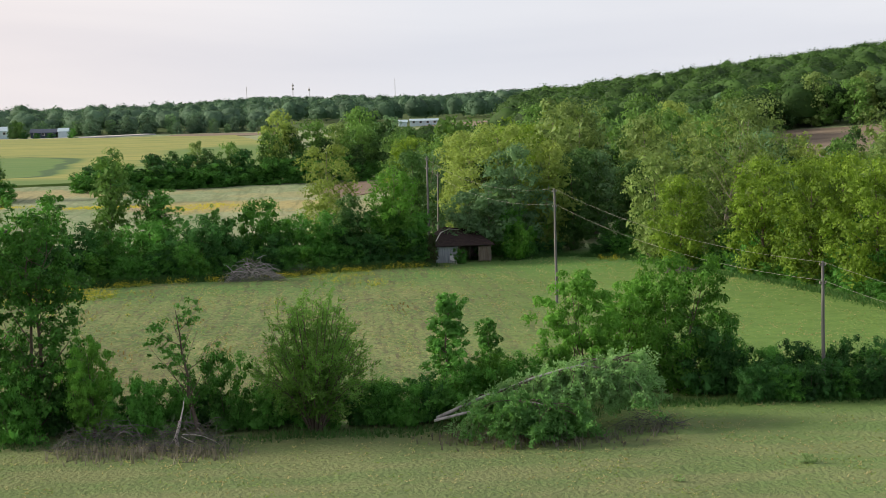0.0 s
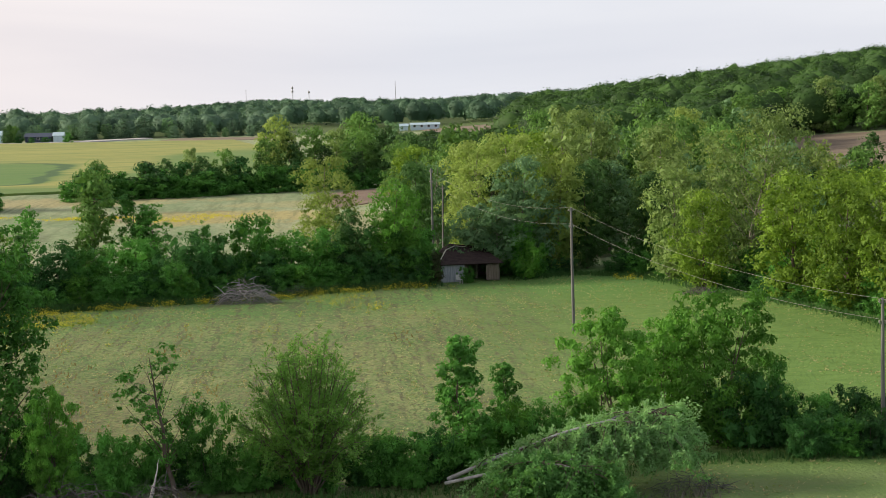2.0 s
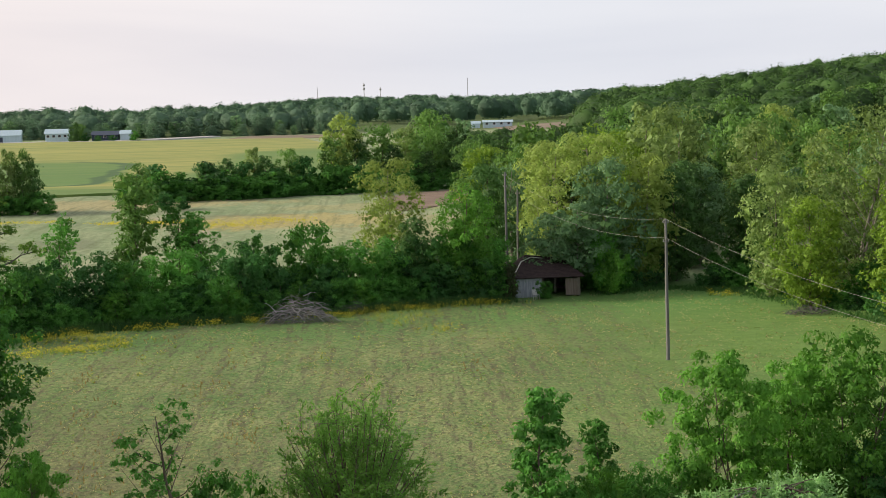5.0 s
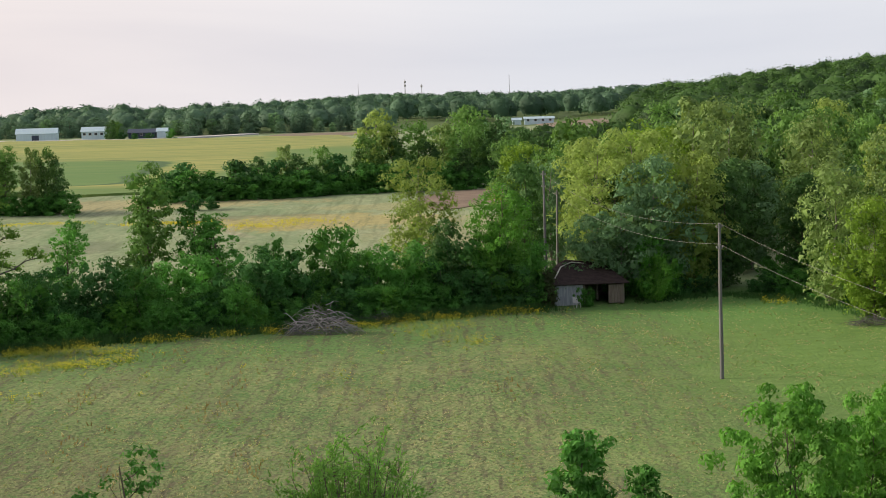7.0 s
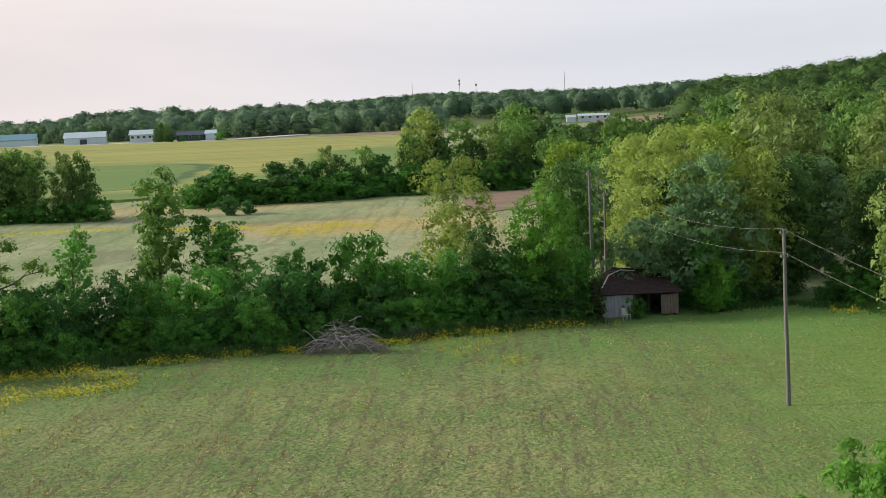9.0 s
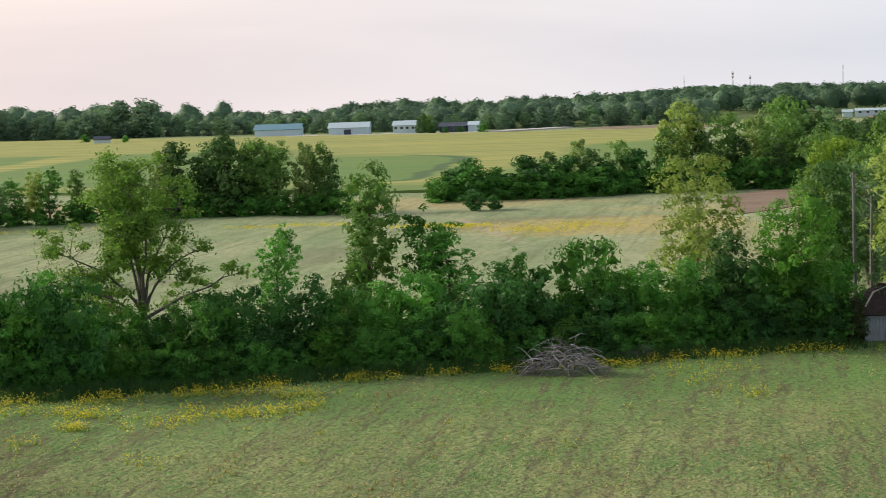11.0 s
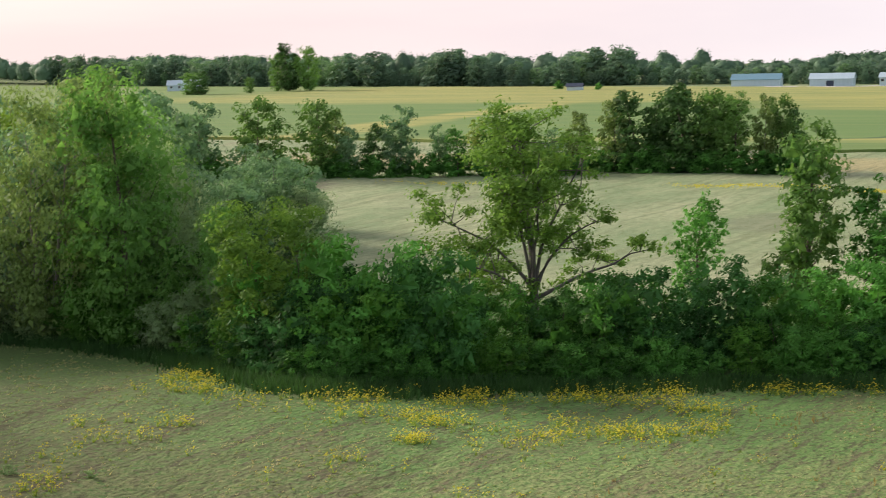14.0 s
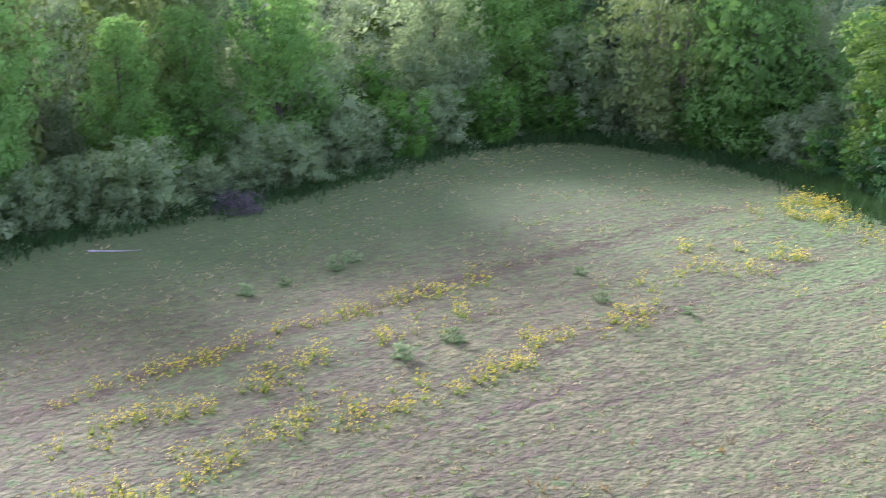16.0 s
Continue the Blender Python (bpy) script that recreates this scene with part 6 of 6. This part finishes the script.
def gable(name, x, y, turn, w, d, eave, ridge, wall, roof, label, category, door=0.0, windows=0, along_x=True, high=0.55):
    """A plain building with a gabled roof; the long side faces the camera."""
    e = new(name)
    e.matrix_basis = pose(x, y, float(height(x, y)), rz=turn)
    t = 0.2
    block("wall", (-w / 2, w / 2, 0, t, -0.6, eave), wall, e, "", 0)
    block("wall", (-w / 2, w / 2, d - t, d, -0.6, eave), wall, e, "", 0)
    for sx in (-1, 1):
        x0, x1 = sorted((sx * w / 2, sx * (w / 2 - t)))
        bm = bmesh.new()
        prof = [(t, -0.6), (d - t, -0.6), (d - t, eave), (d / 2, ridge - 0.12), (t, eave)]
        lo, hi = [bm.verts.new((x0, a, b)) for a, b in prof], [bm.verts.new((x1, a, b)) for a, b in prof]
        bm.faces.new(lo)
        bm.faces.new(hi[::-1])
        for i in range(5):
            bm.faces.new((lo[i], hi[i], hi[(i + 1) % 5], lo[(i + 1) % 5]))
        bmesh.ops.recalc_face_normals(bm, faces=bm.faces[:])
        part("gable_wall", bm, wall, e)
    o = 0.4
    k = (ridge - eave) / (d / 2)
    slab("roof", ((-w / 2 - o, -o, eave - o * k + 0.15), (w / 2 + o, -o, eave - o * k + 0.15), (w / 2 + o, d / 2, ridge + 0.15), (-w / 2 - o, d / 2, ridge + 0.15)), 0.14, roof, e)
    slab("roof", ((w / 2 + o, d + o, eave - o * k + 0.15), (-w / 2 - o, d + o, eave - o * k + 0.15), (-w / 2 - o, d / 2, ridge + 0.15), (w / 2 + o, d / 2, ridge + 0.15)), 0.14, roof, e)
    if door:
        block("door", (-door / 2 - 0.4, door / 2 - 0.4, -0.06, -0.004, -0.3, eave * 0.78), NAVY if wall is not NAVY else WHITEWASH_SHADED, e, "", 0)
    for i in range(windows):
        cx = -w / 2 + w * (i + 0.5) / windows
        p = block("window", (cx - 0.55, cx + 0.55, -0.05, -0.004, eave * high, eave * high + 1.0), TRIM, e, "", 0)
        block("pane", (cx - 0.45, cx + 0.45, -0.075, -0.054, eave * high + 0.1, eave * high + 0.9), WINDOW, p, "", 0)
    return tagged(e, label, category)


gable("machine_shed", -180.5, 588, 10, 17.4, 11, 2.7, 4.6, METAL_WHITE_SHADED, METAL_BLUE, "long white metal shed with a blue-grey roof beyond the grain", "shed")
gable("machine_shed", -151.0, 580, 8, 14.8, 10, 2.9, 4.7, METAL_WHITE_SHADED, METAL_PALE, "white metal shed with a pale roof and dark doorway", "shed", 2.6)
gable("farm_building", -129.5, 578, 6, 8.4, 9, 3.2, 4.7, METAL_WHITE_SHADED, METAL_PALE, "white two-storey farm building with small windows", "building", 0, 4)
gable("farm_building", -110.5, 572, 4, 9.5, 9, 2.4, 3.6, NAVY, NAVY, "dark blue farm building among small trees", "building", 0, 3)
gable("farm_building", -103.0, 572, 4, 3.6, 8, 2.8, 3.9, METAL_WHITE_SHADED, METAL_PALE, "small white lean-to building", "building")
gable("mobile_home", 39.5, 640, 0, 12.0, 5, 2.3, 3.0, METAL_WHITE_SHADED, METAL_PALE, "long white mobile home above the trees", "house", 0, 4)
gable("hut", 30.5, 642, 0, 3.5, 4, 1.8, 2.6, METAL_WHITE_SHADED, METAL_PALE, "small white hut beside the mobile home", "hut")
gable("hill_house", -67.0, 1200, 0, 9.0, 8, 6.5, 9.5, METAL_WHITE_SHADED, METAL_PALE, "pale house among trees on the far ridge", "house", 0, 3)
gable("village_house", -300.0, 668, 20, 9.0, 8, 6.5, 9.6, METAL_WHITE_SHADED, GREY_ROOF, "white house with a grey roof among the trees", "house", 0, 3)
gable("village_house", -272.0, 690, 15, 9.0, 8, 5.5, 8.4, METAL_WHITE_SHADED, GREY_ROOF, "small house with a grey roof half hidden by trees", "house", 0, 3)
gable("village_house", -440.0, 600, 30, 14.0, 8, 3.0, 5.0, METAL_WHITE_SHADED, METAL_PALE, "low white house among trees past the grain field", "house", 0, 4)
gable("pump_hut", -236.0, 552, 15, 5.5, 4, 1.9, 2.9, METAL_WHITE_SHADED, NAVY, "low white hut with a dark roof at the field edge", "hut")


def mast(x, y, top, r, decks, label):
    """A thin lattice mast with short antenna decks."""
    e = new("radio_mast")
    z = float(height(x, y))
    e.location = (x, y, z)
    h = top - z
    for k in range(3):
        a = k * 2.094
        piece("leg", quick_mesh("mast_leg", *tube([(math.cos(a) * r, math.sin(a) * r, -0.3), (math.cos(a) * r * 0.6, math.sin(a) * r * 0.6, h)], [0.12, 0.10], 5), True, WIRE), e)
    for k in range(int(h / 1.2)):
        q = 1 - 0.4 * k * 1.2 / h
        p = [(math.cos(a) * r * q, math.sin(a) * r * q, k * 1.2 + (0.6 if i % 2 else 0)) for i, a in enumerate((0, 2.094, 4.189, 6.283))]
        piece("brace", quick_mesh("mast_brace", *tube(p, [0.06] * 4, 3), True, WIRE), e)
    for dz in decks:
        piece("antenna", quick_mesh("mast_antenna", *tube([(0, 0, h - dz - 0.9), (0, 0, h - dz - 0.85), (0, 0, h - dz + 0.85), (0, 0, h - dz + 0.9)], [0.1, 0.9, 0.9, 0.1], 9), False, WIRE), e)
    return tagged(e, label, "radio mast")


mast(-32.0, 1448, 19.8, 0.45, (2.0, 5.0), "steel radio mast with antenna decks on the ridge")
mast(-17.5, 1448, 16.0, 0.3, (2.2,), "short thin radio mast on the ridge")
mast(59.3, 1448, 22.0, 0.2, (), "tall very thin radio mast on the skyline")
mast(-73.0, 1448, 17.2, 0.15, (), "faint thin radio mast on the skyline")


def church_tower(x, y):
    e = new("church_tower")
    e.location = (x, y, float(height(x, y)))
    block("tower", (-1.6, 1.6, -1.6, 1.6, -1, 8.5), GREY_ROOF, e, "", 0)
    piece("spire", quick_mesh("spire", *tube([(0, 0, 8.5), (0, 0, 9.0), (0, 0, 15.0)], [2.3, 2.0, 0.05], 6), False, GREY_ROOF), e)
    return tagged(e, "small dark church spire above the tree belt", "church tower")


church_tower(-254.0, 1000)

# ---- grasses and flowers ----
# Rank grass, its green darkened to stand in for shade along the hedges.
GRASS_SHADED = foliage_mat("shaded_rank_grass_blades", (0.03, 0.09, 0.025), (0.08, 0.19, 0.05), 0.3)


def inside(x, y):
    """Whether a place lies in the open field or the strip in front of the hedge."""
    line = np.array(EDGE + EDGE_RIGHT)
    px, py = np.r_[-52, line[:, 0], 44, 60], np.r_[-45, line[:, 1], -45, -45]
    keep = np.zeros(len(x), bool)
    for i in range(len(px)):
        j = i - 1
        hit = (py[i] > y) != (py[j] > y)
        keep ^= hit & (x < (px[j] - px[i]) * (y - py[i]) / (py[j] - py[i] + 1e-12) + px[i])
    return keep


def turf(name, count, mat, h, w, seed, label, lean=0.6):
    rng = np.random.default_rng(seed)
    x, y = rng.uniform(-75, 48, count), rng.uniform(-30, 86, count)
    # clumps: the tufts gather in drifts along the mown rows
    drift = np.sin(x * 2.1 + 0.9 * np.sin(y * 0.35) + seed) + np.sin(x * 0.45 + y * 0.21 + seed) + 0.8 * np.sin(y * 1.3 + np.sin(x * 0.9) + seed)
    keep = inside(x, y) & (drift + rng.normal(size=count) * 0.9 > -0.2)
    x, y = x[keep], y[keep]
    V, F = blades(rng, x, y, rng.uniform(*h, len(x)), w, lean, 3)
    return tagged(new(name, quick_mesh(name, V, F, False, mat)), label, "grass", kind="stuff")


turf("green_grass", 60000, GRASS, (0.03, 0.08), 0.045, 1, "short green grass of the mown field", 0.9)
turf("dry_grass", 50000, STRAW_TUFT, (0.04, 0.11), 0.045, 2, "dry straw-coloured stubble of the mown field", 1.0)


def tall_grass(name, line, wide, count, mat, h, label, seed):
    rng = np.random.default_rng(seed)
    p = np.array(line, float)
    i = rng.uniform(0, len(p) - 1.001, count)
    k = i.astype(int)
    f = (i % 1)[:, None]
    q = p[k] * (1 - f) + p[k + 1] * f + rng.normal(size=(count, 2)) * wide
    V, F = blades(rng, q[:, 0], q[:, 1], rng.uniform(*h, count), 0.03, 0.25, 3)
    return tagged(new(name, quick_mesh(name, V, F, False, mat)), label, "tall grass", kind="stuff")


tall_grass("rank_grass", [(x - 1.2 if x < -57 else x + 0.3, y + 0.4 if x < -45 else y - 0.9) for x, y in EDGE], 1.0, 26000, GRASS_SHADED, (0.25, 0.75), "rank green grass along the hedge foot", 31)
tall_grass("rank_grass", [(x - 0.6, y - 0.4) for x, y in EDGE_RIGHT], 0.7, 4000, GRASS_SHADED, (0.15, 0.45), "rank green grass along the wood edge", 32)
tall_grass("dead_grass", [(-14.2, -12.8), (-12, -13.6), (-9, -13.8), (-6.6, -13.0)], 0.75, 300, DRY_GREY, (0.12, 0.7), "tall grey dead grass at the hedge foot", 33)
tall_grass("dead_grass", [(3, -11.5), (6, -12.6), (9, -14.0), (12, -12.8), (15, -11.2)], 0.75, 300, DRY_GREY, (0.12, 0.6), "tall grey dead grass round the fallen tree", 34)
tall_grass("rank_grass", [(-20, -10.2), (-6, -9.8), (4, -9.0), (16, -4.8), (24, -4.4), (33, -3.4)], 0.6, 2200, GRASS_SHADED, (0.12, 0.4), "rank green grass along the near hedge", 35)


# drifts of rust-brown dock and dead stalks
DRY_BROWN = foliage_mat("brown_stalks", (0.24, 0.18, 0.07), (0.36, 0.28, 0.11), 0.25)
for k, (x, y, long) in enumerate(((-17.9, 25.3, 8), (-20.6, 37.5, 6), (-15.8, 15.4, 7), (-9.2, 18.7, 4), (-12.8, 32.0, 5), (-15.5, 9.0, 5), (-12.3, 44.0, 8), (-18.0, 56.0, 3), (4.0, 38.0, 7), (-25.0, 30.0, 7), (-30.0, 22.0, 8))):
    tall_grass("dry_weeds", [(x, y - long / 2), (x - 0.05 * long, y + long / 2)], 0.8, 26, DRY_BROWN, (0.10, 0.30), "rust-brown dead weed stalks in the mown field", 60 + k)


def flowers(name, centres, label, seed, size=0.07):
    """Yellow-flowered weeds: a leafy stalk with a spray of petals each."""
    rng = np.random.default_rng(seed)
    xy = np.concatenate([np.array((x, y)) + rng.normal(size=(n, 2)) * (sx, sy) for x, y, sx, sy, n in centres])
    keep = inside(xy[:, 0], xy[:, 1])
    xy = xy[keep]
    h = rng.uniform(0.12, 0.38, len(xy))
    z = height(xy[:, 0], xy[:, 1])
    C = np.repeat(np.stack([xy[:, 0], xy[:, 1], z + h], -1), 13, 0)
    C = C + rng.normal(size=C.shape) * (0.17, 0.17, 0.13)
    V, F = leaves(rng, C, size, np.tile((0.0, -0.4, 0.6), (len(C), 1)))
    tagged(new(name, quick_mesh(name, V, F, False, PETAL)), label, "flowers", kind="stuff")
    V, F = blades(rng, xy[:, 0], xy[:, 1], h, 0.03, 0.5, 5)
    tagged(new("flower_stalk", quick_mesh("flower_stalk", V, F, False, STALK)), "green stalks of the yellow flowers", "flowers", kind="stuff")


bed = [(x, y, 0.9, 0.55, (6, 30, 10, 44, 4, 24, 14)[k % 7]) for k, (x, y) in enumerate(along([(-47, 50.2), (-41, 48.4), (-37, 50.8), (-33, 55.8), (-24, 61.0), (-15, 64.3), (-6, 68.2), (2, 72.2), (8, 74.4)], 2.0))]
bed = [(x, y, sx, sy, (0, 8, 30, 2, 16, 5, 24)[k % 7]) for k, (x, y, sx, sy, n) in enumerate(bed)]
bed = [(x, y - 1.4, sx, sy, n * 2 // 5) if x < -29 else (x, y, sx, sy, n) for x, y, sx, sy, n in bed]
bed += [(-30.8, 44.3, 0.35, 0.45, 26), (-31.6, 47.8, 0.7, 0.5, 20), (-24.5, 50.0, 1.3, 0.6, 24), (-22.5, 56.4, 1.2, 0.7, 16), (-46.2, 50.8, 0.7, 0.6, 34), (-43.9, 48.6, 1.0, 0.6, 18), (-40.2, 46.8, 1.6, 0.7, 8), (-37.8, 49.0, 1.1, 0.6, 10), (-36.2, 51.0, 1.0, 0.6, 10), (-34.2, 53.0, 1.0, 0.7, 12),
        (-40.5, 41.8, 0.7, 0.8, 12), (-40.1, 38.3, 0.5, 0.8, 9), (-43.7, 39.5, 0.6, 0.6, 6), (-45.0, 46.8, 0.9, 0.6, 12), (-27.1, 47.8, 0.9, 0.6, 10), (-24.6, 36.9, 0.7, 0.7, 6), (1.8, 57.5, 1.0, 1.2, 14), (-0.5, 66.5, 2.0, 1.2, 22), (-18, 45, 7, 6, 12), (26, 77.0, 1.4, 0.7, 20), (-30, 42, 6, 6, 14)]
bed += [(-31.9, 48.2, 0.8, 0.9, 20), (-33.8, 48.4, 0.8, 0.9, 10), (-32.3, 52.4, 0.8, 0.9, 16), (-35.6, 46.9, 0.8, 0.9, 14), (-26.6, 46.6, 0.8, 0.9, 8), (-24.6, 49.6, 0.8, 0.9, 18), (-24.1, 50.3, 0.8, 0.9, 12), (-21.9, 50.0, 0.8, 0.9, 20), (-22.4, 55.7, 0.8, 0.9, 18), (-27.4, 57.2, 0.8, 0.9, 20), (-28.2, 56.3, 0.8, 0.9, 12), (-29.5, 55.3, 0.8, 0.9, 12), (-20.7, 52.0, 0.8, 0.9, 14), (-25.8, 57.2, 0.8, 0.9, 10), (-26.0, 49.0, 0.8, 0.9, 8), (-28.3, 45.9, 0.8, 0.9, 5), (-30.4, 39.2, 0.8, 0.9, 6), (-4.6, 67.5, 0.9, 0.9, 10), (-1.8, 62.1, 0.9, 0.9, 10), (-22.3, 51.5, 0.9, 0.9, 8), (-32.1, 53.0, 0.9, 0.9, 10), (-32.6, 48.1, 0.9, 0.9, 8)]
# rows of flowers that follow the old furrows
rnd_f = random.Random(8)
for at, y0, y1, many in ((-43.0, 13.5, 31, 7), (-40.0, 12, 28, 8), (-35.6, 10, 32.5, 6), (-36.6, 9, 20, 4), (-38.0, 33, 42, 3)):
    y = y0
    while y < y1:
        bed.append((at - 0.094 * y + rnd_f.gauss(0, 0.3), y, 0.4, 0.6, rnd_f.choice((0, 1, 1, 2)) * many // 2 + rnd_f.randint(0, 3)))
        y += rnd_f.uniform(0.7, 1.5)
flowers("yellow_flowers", bed, "yellow-flowered weeds along the field edge", 41)
meadow_bed = [(-60, 173.4, 3, 0.7, 60), (-52, 174, 3, 0.7, 60), (-39.5, 171, 2, 0.9, 110), (-34, 170, 2, 1.2, 150), (-23.7, 163, 3, 2, 90), (-19.5, 168.8, 4, 2, 90), (-90, 172, 8, 1.0, 40)]
rngm = np.random.default_rng(44)
mxy = np.concatenate([np.array((x, y)) + rngm.normal(size=(n, 2)) * (sx, sy) for x, y, sx, sy, n in meadow_bed])
mC = np.repeat(np.stack([mxy[:, 0], mxy[:, 1], height(mxy[:, 0], mxy[:, 1]) + 0.4], -1), 8, 0) + rngm.normal(size=(8 * len(mxy), 3)) * (0.3, 0.3, 0.1)
tagged(new("meadow_flowers", quick_mesh("meadow_flowers", *leaves(rngm, mC, 0.13, np.tile((0.0, -0.4, 0.6), (len(mC), 1))), False, PETAL)), "drifts of yellow flowers in the far meadow", "flowers", kind="stuff")
WEED = tree_kind("weed_clump", 18, LEAF_LIFTED, H=0.75, W=1.5, bare=0.0, shape="dome", limbs=16, n=900, leaf=0.09, stems=4, clump=0.17, label="small green weed clump", category="weed", gaps=0.0, bones=3)
MODELS.append(WEED)
for x, y, s in ((-51.1, 28.4, 0.16), (-50.5, 23.9, 0.13), (-50.6, 25.6, 0.10), (-40.4, 22.7, 0.15), (-51.7, 29.4, 0.13), (-40.7, 24.8, 0.13), (-40.7, 31.6, 0.1), (-44, 34, 0.09), (-38, 33, 0.08), (19.5, -19.5, 0.13), (13, -22, 0.08)):
    plant(WEED, x, y, s * 4.6, None, 1.0, "small grey-green leafy weed clump in the mown field", "weed clumps")


for model in MODELS:
    discard(model)
